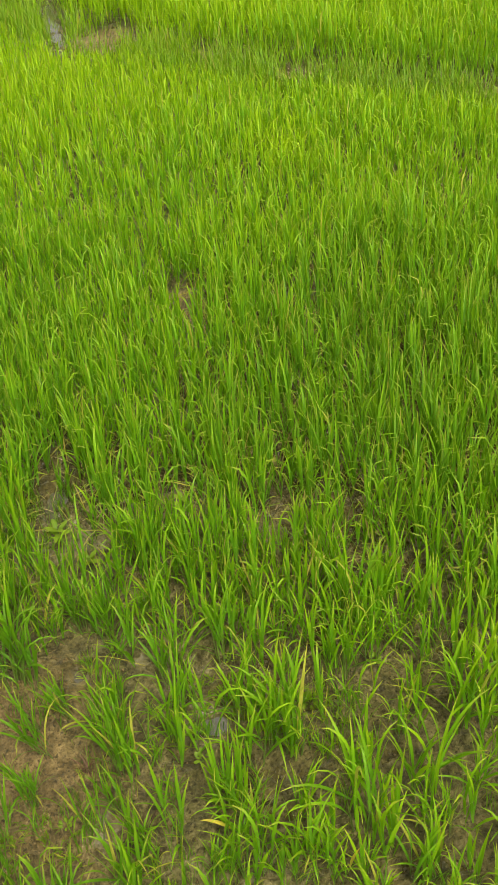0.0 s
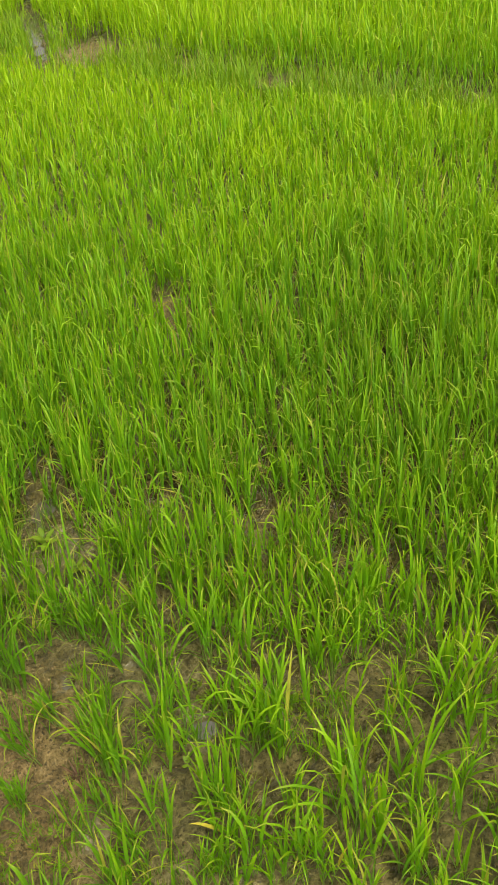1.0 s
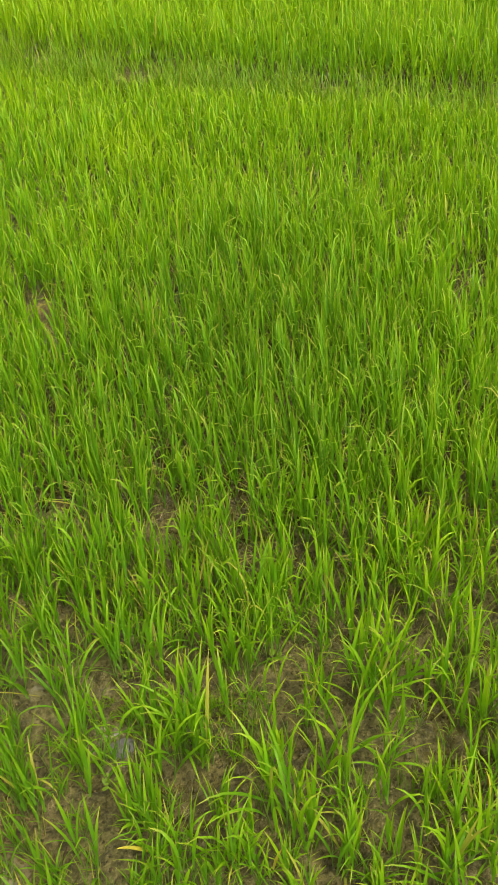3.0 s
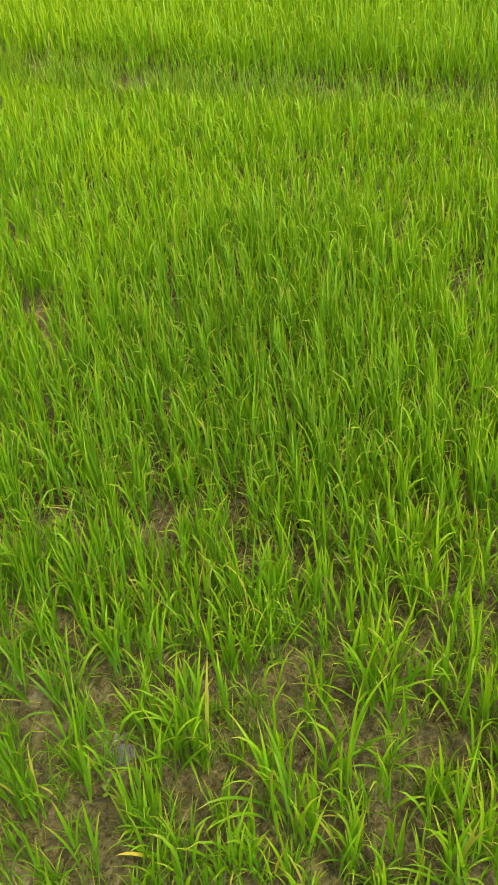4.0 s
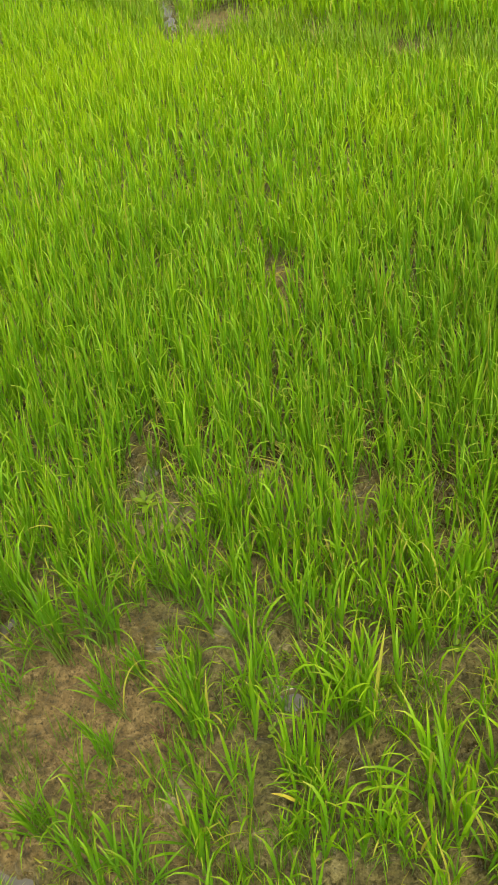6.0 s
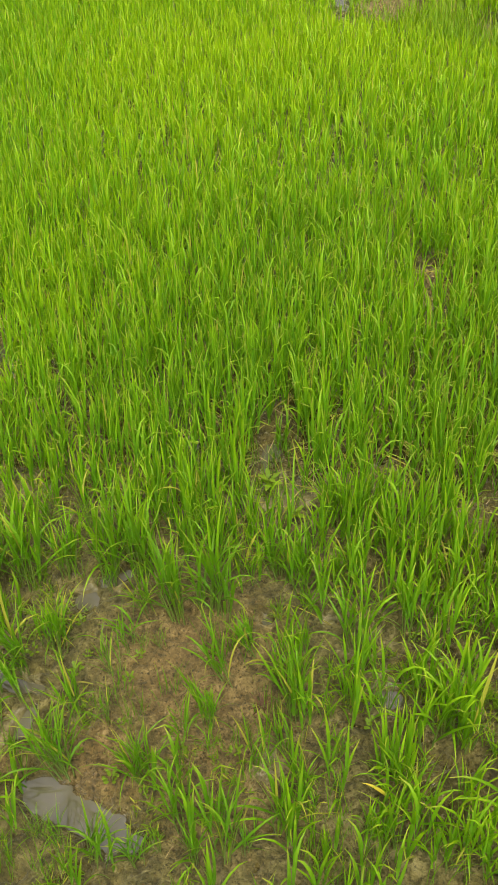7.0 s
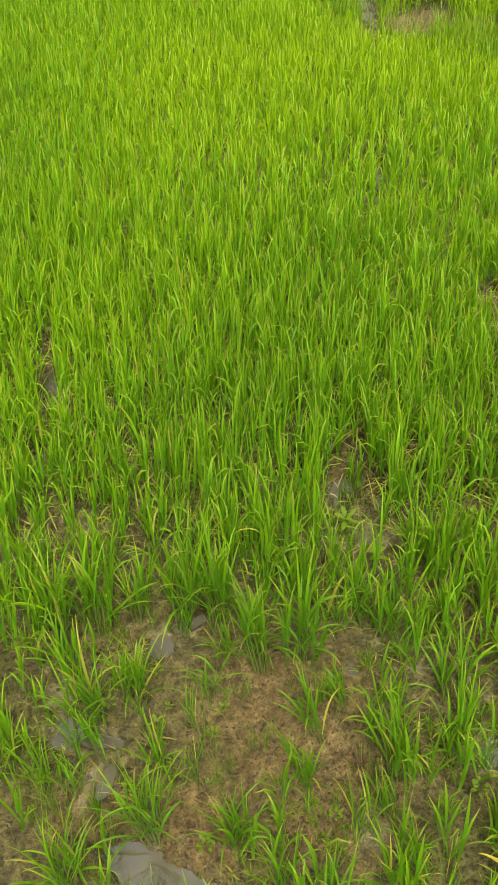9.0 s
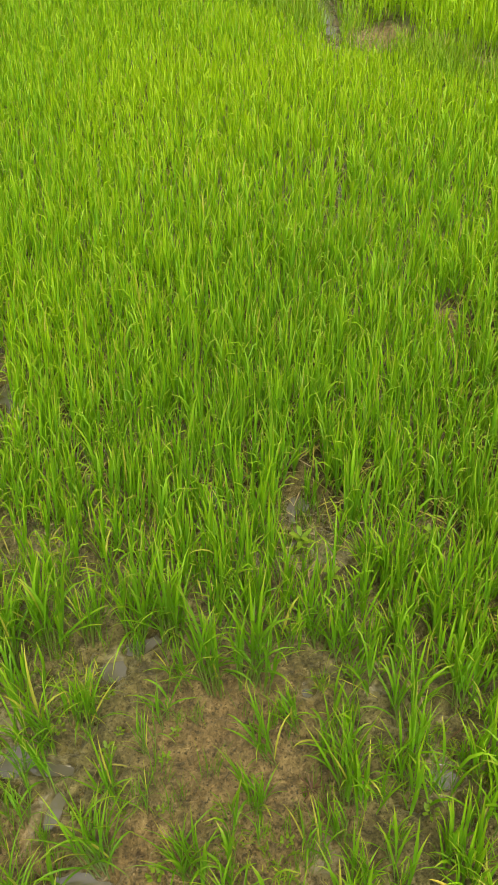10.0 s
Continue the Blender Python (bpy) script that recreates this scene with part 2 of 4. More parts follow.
HOLLOWS_FAR = [(-0.93, 2.02, 0.026, 0.026, 0), (-0.746, 1.67, 0.020, 0.045, 0), (-0.767, 1.50, 0.022, 0.016, 30), (-1.21, 1.372, 0.03, 0.02, 10), (-0.67, 2.18, 0.018, 0.06, 8),
               (-1.12, 2.01, 0.02, 0.03, 0), (-1.14, 5.62, 0.045, 0.60, 14), (-0.70, 3.45, 0.02, 0.35, 10), (-0.80, 3.35, 0.02, 0.2, 12), (-0.38, 2.82, 0.02, 0.10, 8), (-1.04, 5.30, 0.05, 0.10, 10)]
# bare clay: x, y, radius, strength
CLAY = [(-0.61, 0.80, 0.09, 0.9), (-0.52, 1.03, 0.17, 0.9), (-0.40, 0.92, 0.15, 0.75), (-0.38, 0.80, 0.12, 0.5), (-0.85, 0.76, 0.07, 0.8),
        (-0.205, 2.52, 0.09, 0.6), (-0.77, 5.22, 0.20, 1.0), (0.28, 4.42, 0.13, 0.8), (-0.18, 4.80, 0.10, 0.7), (1.15, 4.00, 0.10, 0.8), (0.11, 2.45, 0.05, 0.8), (-0.60, 1.14, 0.10, 0.5)]


def hollow_depth(x, y):
    d = np.zeros_like(np.asarray(x, float))
    wob = (lumps(x, y, 0.045, 3) - 0.5) * 0.9 + (lumps(x, y, 0.015, 4) - 0.5) * 0.4
    for cx, cy, rx, ry, turn in HOLLOWS + HOLLOWS_FAR:
        c, s = math.cos(radians(turn)), math.sin(radians(turn))
        u, v = (c * (x - cx) + s * (y - cy)) / rx, (-s * (x - cx) + c * (y - cy)) / ry
        r = np.sqrt(u * u + v * v) + wob * (0.16 if 0.08 < rx else 1.3)
        d = np.maximum(d, np.clip(1.5 - r, 0, 1.0))
    return d * d * (3 - 2 * d)


def damp_at(x, y):
    """Wet skin of mud round the hollows."""
    d = np.zeros_like(np.asarray(x, float))
    for cx, cy, rx, ry, turn in HOLLOWS:
        d = np.maximum(d, np.clip(1.6 - np.hypot(x - cx, y - cy) / (0.05 + max(rx, ry)), 0, 1))
    return d * (0.4 + lumps(x, y, 0.06, 18))


# sheets of silty water a few millimetres deep at most: x, y, half length, half width, turn
FILMS = [(-0.80, 1.17, 0.10, 0.045, 45), (-0.90, 0.91, 0.11, 0.05, 0), (-0.83, 0.83, 0.035, 0.08, 0), (-0.10, 1.06, 0.09, 0.045, 10), (-0.39, 1.18, 0.03, 0.03, 0),
         (-0.25, 1.21, 0.03, 0.02, 0), (-0.99, 0.99, 0.06, 0.05, 0), (-0.60, 1.45, 0.10, 0.05, 20), (-0.45, 1.56, 0.09, 0.10, 0), (-0.66, 1.60, 0.12, 0.08, 0), (-0.30, 0.88, 0.05, 0.07, 0), (0.02, 1.10, 0.08, 0.04, 0)]


def film_at(x, y):
    d = 0.55 * np.clip((lumps(x, y, 0.16, 44) - 0.56) * 3, 0, 1) * (1 - np.clip(clay_at(x, y), 0, 1))
    for cx, cy, rx, ry, turn in FILMS:
        c, s = math.cos(radians(turn)), math.sin(radians(turn))
        u, v = (c * (x - cx) + s * (y - cy)) / rx, (-s * (x - cx) + c * (y - cy)) / ry
        d = np.maximum(d, np.clip(1.35 - np.sqrt(u * u + v * v) + 0.7 * (lumps(x, y, 0.05, 45) - 0.5), 0, 1))
    return d


def clay_at(x, y):
    d = np.zeros_like(np.asarray(x, float))
    for cx, cy, r, s in CLAY:
        d = np.maximum(d, s * np.clip(1.5 - np.hypot(x - cx, y - cy) / r, 0, 1))
    return d


WATER = -0.009


def shallow(x, y):
    """1 over the broken puddles, 0 over the one open pool."""
    return np.clip(np.hypot((np.asarray(x, float) + 0.62) / 0.28, (y - 0.70) / 0.14) * 2 - 2, 0, 1)


def ground_z(x, y):
    near = np.exp(-((np.asarray(x, float) / 9) ** 2 + ((y - 3) / 9) ** 2))
    z = 0.006 + (lumps(x, y, 0.30, 1) - 0.5) * 0.016 + (lumps(x, y, 0.085, 2) - 0.5) * 0.016
    z = z + (lumps(x, y, 0.038, 5) - 0.5) * 0.017 + (lumps(x, y, 0.020, 6) - 0.5) * 0.013
    # clods: rounded heads with sharp creases between them
    clod = 1 - np.abs(2 * lumps(x, y, 0.034, 15) - 1)
    crumb = np.abs(2 * lumps(x + 0.3 * clod * 0.02, y, 0.016, 16) - 1)
    z = z + (0.010 * (np.sqrt(crumb) - 0.6) + 0.010 * (clod - 0.5)) * (0.45 + lumps(x, y, 0.2, 17))
    z = 0.002 + (z - 0.002) * (1 - 0.65 * film_at(x, y))
    wet = hollow_depth(x, y)
    z = z * near * (1 - wet * (0.55 - 0.40 * shallow(x, y))) + clay_at(x, y) * 0.009 - wet * (0.030 - 0.010 * shallow(x, y) * near)
    dry = WATER + 0.003
    return np.where((wet < 0.02) & (z < dry), dry + (z - dry) * 0.15, z)


def strip_y(x):
    """The middle line of the bare strip that crosses the field."""
    return 4.62 - 0.72 * x + 0.08 * x * x


def graded(lo, hi, step, wide_lo, wide_hi, wide_step, far, grow=1.22):
    """Coordinates at an even fine step from lo to hi, at a wider one in the outer range, then ever wider out to far."""
    mid = list(np.arange(lo, hi + step / 2, step))

    def outwards(start, end):
        got, s, v = [], step, start
        while v < far:
            s = min(s * grow, wide_step) if v < end else s * grow
            v += s
            got.append(v)
        return got

    return np.array([-v for v in outwards(-lo, -wide_lo)][::-1] + mid + outwards(hi, wide_hi))


def mesh_object(name, verts, faces, mat, uvs=None, smooth=True):
    me = bpy.data.meshes.new(name)
    verts, faces = np.asarray(verts, np.float32), np.asarray(faces, np.int32)
    k = faces.shape[1]
    me.vertices.add(len(verts))
    me.vertices.foreach_set("co", verts.ravel())
    me.loops.add(faces.size)
    me.loops.foreach_set("vertex_index", faces.ravel())
    me.polygons.add(len(faces))
    me.polygons.foreach_set("loop_start", np.arange(len(faces), dtype=np.int32) * k)
    me.polygons.foreach_set("use_smooth", np.full(len(faces), smooth))
    if uvs is not None:
        layer = me.uv_layers.new(name="UVMap")
        layer.data.foreach_set("uv", np.asarray(uvs, np.float32)[faces.ravel()].ravel())
    me.update(calc_edges=True)
    me.materials.append(mat)
    return me


def build_ground():
    gx, gy = graded(-1.20, 0.72, 0.0066, -3.4, 2.6, 0.035, 400), graded(0.55, 1.70, 0.0066, 0.0, 6.6, 0.035, 400)
    X, Y = np.meshgrid(gx, gy)
    x, y = X.ravel(), Y.ravel()
    z = ground_z(x, y)
    nx, ny = len(gx), len(gy)
    i = (np.arange(ny - 1)[:, None] * nx + np.arange(nx - 1)).ravel()
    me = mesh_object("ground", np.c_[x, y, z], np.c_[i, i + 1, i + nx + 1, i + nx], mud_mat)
    # wet: near water, damp skin, bank side; past y = 1.35 also crop shade
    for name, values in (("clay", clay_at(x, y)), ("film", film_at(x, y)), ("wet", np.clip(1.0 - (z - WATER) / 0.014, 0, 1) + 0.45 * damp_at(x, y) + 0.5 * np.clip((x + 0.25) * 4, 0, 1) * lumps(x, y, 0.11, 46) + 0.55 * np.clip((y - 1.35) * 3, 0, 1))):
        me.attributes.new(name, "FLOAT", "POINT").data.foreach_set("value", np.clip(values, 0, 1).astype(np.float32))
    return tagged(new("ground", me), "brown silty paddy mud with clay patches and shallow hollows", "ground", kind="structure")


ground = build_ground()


def build_water():
    gx, gy = np.linspace(-6, 5, 23), np.linspace(-1, 9, 21)
    X, Y = np.meshgrid(gx, gy)
    i = (np.arange(20)[:, None] * 23 + np.arange(22)).ravel()
    me = mesh_object("water", np.c_[X.ravel(), Y.ravel(), np.full(X.size, WATER)], np.c_[i, i + 1, i + 24, i + 23], water_mat)
    return tagged(new("water", me), "still grey-brown muddy water lying in hollows of the paddy", "water", kind="structure")


water = build_water()


# ---- rice ----
def blade(length, width, azim, lean, curl, base=(0, 0, 0), segs=6, twist=0.0, fold=0.28, oval=False):
    """One leaf blade as points, quads and uvs: it leaves the base at lean degrees from upright, bends by curl degrees, and narrows to a point."""
    t = np.linspace(0, 1, segs + 1)
    ang = np.radians(lean + curl * t ** (1.3 + 2.6 * (abs(twist) * 0.73 % 1.0)))
    step = length / segs
    r = np.concatenate([[0], np.cumsum(np.sin((ang[1:] + ang[:-1]) / 2) * step)])
    z = np.concatenate([[0], np.cumsum(np.cos((ang[1:] + ang[:-1]) / 2) * step)])
    w = width * np.where(t < 0.3, 0.55 + 1.5 * t, 1.0 - (np.clip(t - 0.3, 0, 1) / 0.7) ** 1.9) * 0.5
    if oval:
        w = width * 0.5 * np.clip(np.sin(np.pi * np.clip(0.04 + 0.93 * t, 0, 1)), 0.05, 1) ** 0.7
    w[-1] = width * (0.12 if oval else 0.02)
    a, tw = math.radians(azim), math.radians(twist) * t
    out, side = np.array([math.cos(a), math.sin(a), 0]), np.array([-math.sin(a), math.cos(a), 0])
    up = np.array([0, 0, 1.0])
    mid = np.asarray(base) + r[:, None] * out + z[:, None] * up
    norm = -np.cos(ang)[:, None] * out + np.sin(ang)[:, None] * up
    across = np.cos(tw)[:, None] * side + np.sin(tw)[:, None] * norm
    lift = fold * w[:, None] * norm
    pts = np.stack([mid + across * w[:, None] + lift, mid, mid - across * w[:, None] + lift], 1).reshape(-1, 3)
    uv = np.stack([np.tile([0.0, 0.5, 1.0], segs + 1), np.repeat(t, 3)], 1)
    i = np.arange(segs) * 3
    quads = np.concatenate([np.c_[i, i + 1, i + 4, i + 3], np.c_[i + 1, i + 2, i + 5, i + 4]])
    return pts, quads, uv


def tube(points, radii, sides=5):
    pts, uv = [], []
    for k, (p, r) in enumerate(zip(points, radii)):
        for s in range(sides):
            a = 2 * math.pi * s / sides
            pts.append((p[0] + r * math.cos(a), p[1] + r * math.sin(a), p[2]))
            uv.append((s / sides, k / (len(points) - 1)))
    quads = [(k * sides + s, k * sides + (s + 1) % sides, (k + 1) * sides + (s + 1) % sides, (k + 1) * sides + s)
             for k in range(len(points) - 1) for s in range(sides)]
    return np.array(pts), np.array(quads), np.array(uv)


def tiller(r, height, spread, stout=1.0):
    """The culm and leaves of one shoot: lists of blade arguments, with the culm's foot and head."""
    a0, off = r.uniform(0, 360), r.uniform(0.002, 0.020) * (1 + spread)
    foot = np.array([math.cos(math.radians(a0)) * off, math.sin(math.radians(a0)) * off, -0.015])
    tilt = math.radians(r.uniform(1, 8) + 15 * spread)
    hc = height * r.uniform(0.32, 0.44)
    head = foot + np.array([math.cos(math.radians(a0)) * math.tan(tilt) * hc, math.sin(math.radians(a0)) * math.tan(tilt) * hc, hc + 0.015])
    leaves = []
    plane = r.uniform(0, 360)
    n = int(r.integers(3, 5))
    for k in range(n):
        young = k / (n - 1)
        base = foot + (head - foot) * (0.45 + 0.55 * young)
        length = height * (r.uniform(0.44, 0.68) + 0.10 * math.sin(math.pi * (0.25 + 0.6 * young)))
        lean = (31 - 22 * young) * r.uniform(0.3, 1.3) + 8 * spread
        curl = (66 - 34 * young) * r.uniform(0.15, 1.5)
        if r.random() < 0.26:
            curl += r.uniform(40, 105)
        width = stout * r.uniform(0.0040, 0.0066)
        leaves.append((length, width, plane + 180 * (k % 2) + r.uniform(-35, 35), lean, curl, base, r.uniform(-50, 50)))
    return foot, head, leaves


def part(name, arrays, mat, parent, label=""):
    pts, quads, uv = arrays
    ob = new(name, mesh_object(name, pts, quads, mat, uv))
    ob.parent = parent
    if label:
        tagged(ob, label)
    return ob


PLANT_LABELS = {
    "tall": "tall tuft of bright green young rice rooted in mud",
    "bushy": "bushy green rice tuft of many narrow fanned leaves",
    "middling": "bright green young rice tuft with narrow upright leaves",
    "small": "small thin rice seedling with few green leaves on mud",
    "slim": "slender green rice tuft of few upright leaves on mud",
    "splayed": "splayed green rice tuft with long bent yellow-tipped leaves",
}


def rice_plant(kind, seed, height, tillers, spread, stout=1.0):
    r = np.random.default_rng(seed)
    plant = tagged(new("rice_plant"), PLANT_LABELS[kind], "rice plant", "rice plants in the paddy")
    for k in range(tillers):
        foot, head, leaves = tiller(r, height * r.uniform(0.82, 1.05), spread, stout)
        mid = (foot + head) / 2
        part("culm", tube([foot, mid, head], [0.0022, 0.0019, 0.0012], 5), culm_mat, plant)
        for length, width, azim, lean, curl, base, twist in leaves:
            part("leaf", blade(length, width, azim, lean, curl, base, 7, twist), leaf_mat, plant)
    return plant


# the whole crop leans a little, away from the bank
LEAN = (0.0, 0.31, 0.0)

# one of each kind, 0.25 m high; copies are scaled to their own height
KINDS = {"tall": [], "bushy": [], "middling": [], "small": [], "splayed": [], "slim": []}
PARKED = []


def tuft_pose(x, y, height, turn, tilt_x=0.0, tilt_y=0.0):
    s = height / 0.25
    z = float(ground_z(np.array([x]), np.array([y]))[0])
    return pose(x, y, max(z, WATER - 0.01), tilt_x, tilt_y, 0) @ pose(0, 0, 0, 0, 0, turn) @ Matrix.Diagonal((s, s, s, 1))


def plant_at(x, y, height, lean_x, kind):
    r = np.random.default_rng(int(abs(x) * 7919 + y * 104729 + 17))
    variants = KINDS[kind]
    made = variants[int(r.integers(len(variants)))]
    m = tuft_pose(x, y, height, r.uniform(0, 360), r.uniform(-7, 7) - 10, math.degrees(math.atan2(lean_x, height)) + r.uniform(-3, 3))
    if made in PARKED:
        PARKED.remove(made)
        made.matrix_basis = m
        return made
    return copy_thing(made, m)


for k in range(4):
    KINDS["tall"].append(rice_plant("tall", 100 + k, 0.27, 12, 0.22, 1.06))
    KINDS["bushy"].append(rice_plant("bushy", 600 + k, 0.27, 14, 0.36, 0.92))
    KINDS["slim"].append(rice_plant("slim", 500 + k, 0.27, 4, 0.20, 1.35))
    KINDS["middling"].append(rice_plant("middling", 200 + k, 0.27, 7, 0.24, 1.28))
    KINDS["splayed"].append(rice_plant("splayed", 300 + k, 0.27, 6, 0.36, 1.50))
    KINDS["small"].append(rice_plant("small", 400 + k, 0.26, 6, 0.50, 0.80))
for made in KINDS.values():
    PARKED.extend(made)

# tufts that stand apart on the open mud: x, y, height, lean to +x at the tip
TALL = [
    (-1.04, 1.11, 0.26, 0), (-0.88, 0.93, 0.235, -0.02), (-0.79, 1.21, 0.27, 0), (-0.69, 1.24, 0.26, 0), (-0.61, 1.38, 0.22, 0),
    (-0.57, 1.14, 0.235, -0.01), (-0.52, 1.17, 0.24, 0), (-0.3, 1.47, 0.2, -0.01), (-0.14, 1.38, 0.22, -0.02),
    (0.01, 1.45, 0.13, 0), (0.17, 1.25, 0.23, 0.01), (0.26, 1.36, 0.16, 0.01), (0.54, 1.21, 0.18, 0.01)
]
BUSHY = [
    (-0.89, 1.2, 0.18, 0), (-0.79, 0.64, 0.19, -0.01), (-0.77, 0.57, 0.15, 0), (-0.68, 0.76, 0.21, -0.01),
    (-0.52, 0.79, 0.22, -0.01), (-0.39, 1.29, 0.19, -0.01), (-0.26, 1.31, 0.15, -0.01)
]
MIDDLING_FAR_SIDE = [
    (-1.19, 1.21, 0.22, 0.01), (-1.09, 1.13, 0.21, -0.01), (-0.99, 1.16, 0.23, 0.01), (-0.98, 1.03, 0.2, -0.01),
    (-0.96, 1.16, 0.28, 0.02), (-0.89, 1.35, 0.18, -0.01), (-0.84, 1.01, 0.21, 0.01), (-0.81, 1, 0.21, 0.01),
    (-0.78, 1.35, 0.17, -0.01), (-0.71, 0.88, 0.23, -0.01), (-0.68, 1.37, 0.2, -0.01), (-0.65, 1.13, 0.15, -0.01),
    (-0.56, 0.62, 0.2, 0.01), (-0.54, 1.32, 0.18, -0.01), (-0.53, 1.38, 0.13, 0.01), (-0.49, 1.3, 0.15, -0.01),
    (-0.43, 0.91, 0.17, 0.01), (-0.42, 0.72, 0.18, -0.01), (-0.38, 0.67, 0.16, -0.01), (-0.33, 0.69, 0.2, 0.01),
    (-0.33, 1.26, 0.18, -0.01), (-0.29, 1.12, 0.12, -0.01), (-0.28, 0.97, 0.28, -0.01), (-0.27, 1.02, 0.28, -0.01)
]
MIDDLING_POOL = [
    (-0.27, 1.5, 0.15, -0.01), (-0.24, 0.76, 0.21, 0.01), (-0.23, 0.84, 0.18, 0), (-0.21, 1.31, 0.24, -0.01),
    (-0.18, 1.15, 0.23, -0.01), (-0.17, 1.02, 0.13, -0.02), (-0.17, 1.06, 0.27, -0.01), (-0.11, 1.29, 0.13, -0.01),
    (-0.08, 1.2, 0.22, 0.01), (-0.08, 1.4, 0.2, -0.01), (-0.06, 1.43, 0.16, 0.01), (-0.05, 1.3, 0.17, -0.01),
    (-0.04, 0.88, 0.23, -0.03), (-0.04, 1.07, 0.21, -0.01), (-0.02, 1.17, 0.16, -0.01), (-0.01, 0.83, 0.18, 0.01),
    (0.01, 1.01, 0.27, 0.01), (0.04, 1.23, 0.16, 0.01), (0.05, 1, 0.27, 0.01), (0.07, 1.44, 0.13, 0.01),
    (0.08, 1.23, 0.18, 0.01), (0.13, 1.38, 0.16, 0.01), (0.14, 1.17, 0.18, 0), (0.17, 0.85, 0.28, 0.01)
]
MIDDLING_MIDDLE = [
    (0.17, 1.15, 0.21, 0), (0.2, 1.25, 0.16, 0.01), (0.23, 1.22, 0.18, 0.01), (0.25, 0.76, 0.2, 0.01), (0.28, 1.2, 0.15, -0.01),
    (0.3, 1.08, 0.16, 0), (0.31, 1.24, 0.18, 0.01), (0.32, 0.84, 0.18, 0), (0.33, 1.16, 0.16, -0.01), (0.35, 1.31, 0.16, 0),
    (0.38, 0.9, 0.21, 0.01), (0.38, 1.04, 0.26, -0.01), (0.42, 0.67, 0.22, -0.01), (0.43, 0.82, 0.22, 0.01),
    (0.43, 1.07, 0.26, 0.01), (0.45, 1.31, 0.18, -0.01), (0.47, 1.28, 0.16, 0.01), (0.51, 0.72, 0.23, -0.01),
    (0.54, 1.01, 0.22, -0.01), (0.6, 0.95, 0.21, -0.01), (0.6, 1.25, 0.16, 0), (0.62, 1.11, 0.18, 0), (0.69, 1.26, 0.18, -0.01)
]
SLIM_FAR_SIDE = [
    (-0.89, 0.88, 0.16, 0), (-0.84, 0.87, 0.16, -0.01), (-0.79, 0.97, 0.1, -0.01), (-0.76, 1.17, 0.1, -0.01),
    (-0.75, 0.66, 0.1, 0), (-0.74, 0.61, 0.12, 0.01), (-0.66, 1.04, 0.22, -0.02), (-0.48, 1.16, 0.2, 0),
    (-0.44, 0.92, 0.22, -0.02), (-0.41, 0.86, 0.1, -0.01), (-0.36, 1.18, 0.1, -0.01), (-0.33, 1.07, 0.24, -0.01),
    (-0.31, 0.86, 0.2, -0.01), (-0.3, 1.22, 0.18, 0), (-0.22, 1.07, 0.16, -0.03), (-0.18, 0.89, 0.15, -0.01),
    (-0.16, 0.74, 0.17, 0), (-0.16, 0.85, 0.18, 0), (-0.16, 1.25, 0.17, -0.01), (-0.13, 1.1, 0.16, -0.01),
    (-0.09, 0.9, 0.09, -0.01), (-0.06, 1.08, 0.17, -0.01), (-0.04, 0.78, 0.26, 0.01), (-0.04, 0.97, 0.17, 0.01)
]
SLIM_POOL = [
    (-0.02, 0.91, 0.22, -0.01), (-0.02, 0.97, 0.26, -0.01), (-0.01, 1.23, 0.15, 0.01), (0.06, 0.98, 0.2, 0.01),
    (0.11, 0.98, 0.13, -0.01), (0.12, 0.98, 0.1, 0.01), (0.15, 1.06, 0.17, 0.01), (0.17, 0.78, 0.22, 0.01),
    (0.38, 0.71, 0.23, -0.01), (0.46, 0.97, 0.1, 0), (0.51, 0.79, 0.16, 0.01), (0.52, 0.95, 0.1, 0.01), (0.54, 0.83, 0.18, 0),
    (0.56, 0.94, 0.13, -0.01), (0.68, 1.11, 0.13, -0.01)
]
BROAD = [
    (-0.48, 0.64, 0.12, -0.01), (-0.42, 1.01, 0.17, -0.04), (-0.39, 1.09, 0.12, -0.04), (-0.35, 0.74, 0.22, -0.03),
    (-0.33, 1.04, 0.2, 0), (-0.27, 0.9, 0.17, -0.03), (-0.2, 0.8, 0.2, -0.01),
    (-0.2, 0.99, 0.15, -0.03), (-0.17, 0.92, 0.15, 0), (-0.09, 0.78, 0.26, 0.03), (-0.06, 0.78, 0.17, -0.01),
    (-0.06, 0.83, 0.28, 0.01), (0.08, 0.8, 0.28, 0.01), (0.11, 0.76, 0.24, 0.01), (0.26, 1.02, 0.26, -0.01),
    (0.28, 0.84, 0.24, -0.01), (0.28, 0.91, 0.23, 0.02), (0.3, 0.72, 0.26, 0.02), (0.42, 0.73, 0.24, 0.01)
]
FINE = [
    (-1.1, 1.04, 0.13, 0.01), (-0.93, 0.79, 0.18, -0.01), (-0.89, 0.76, 0.12, -0.01), (-0.86, 0.8, 0.15, -0.01),
    (-0.67, 0.64, 0.16, -0.01), (-0.67, 0.98, 0.13, -0.01), (-0.64, 0.63, 0.18, 0), (-0.64, 0.87, 0.16, -0.01),
    (-0.63, 1.05, 0.1, 0.01), (-0.59, 1.06, 0.12, -0.01), (-0.45, 0.67, 0.1, -0.01), (-0.35, 0.81, 0.09, 0.01),
    (-0.3, 0.71, 0.18, 0.01), (-0.14, 0.79, 0.07, -0.01), (-0.11, 1.03, 0.12, -0.01), (0.05, 0.76, 0.15, 0.01),
    (0.29, 0.73, 0.13, -0.01), (0.44, 1.02, 0.1, 0.01)
]
placed, tufts = [], []
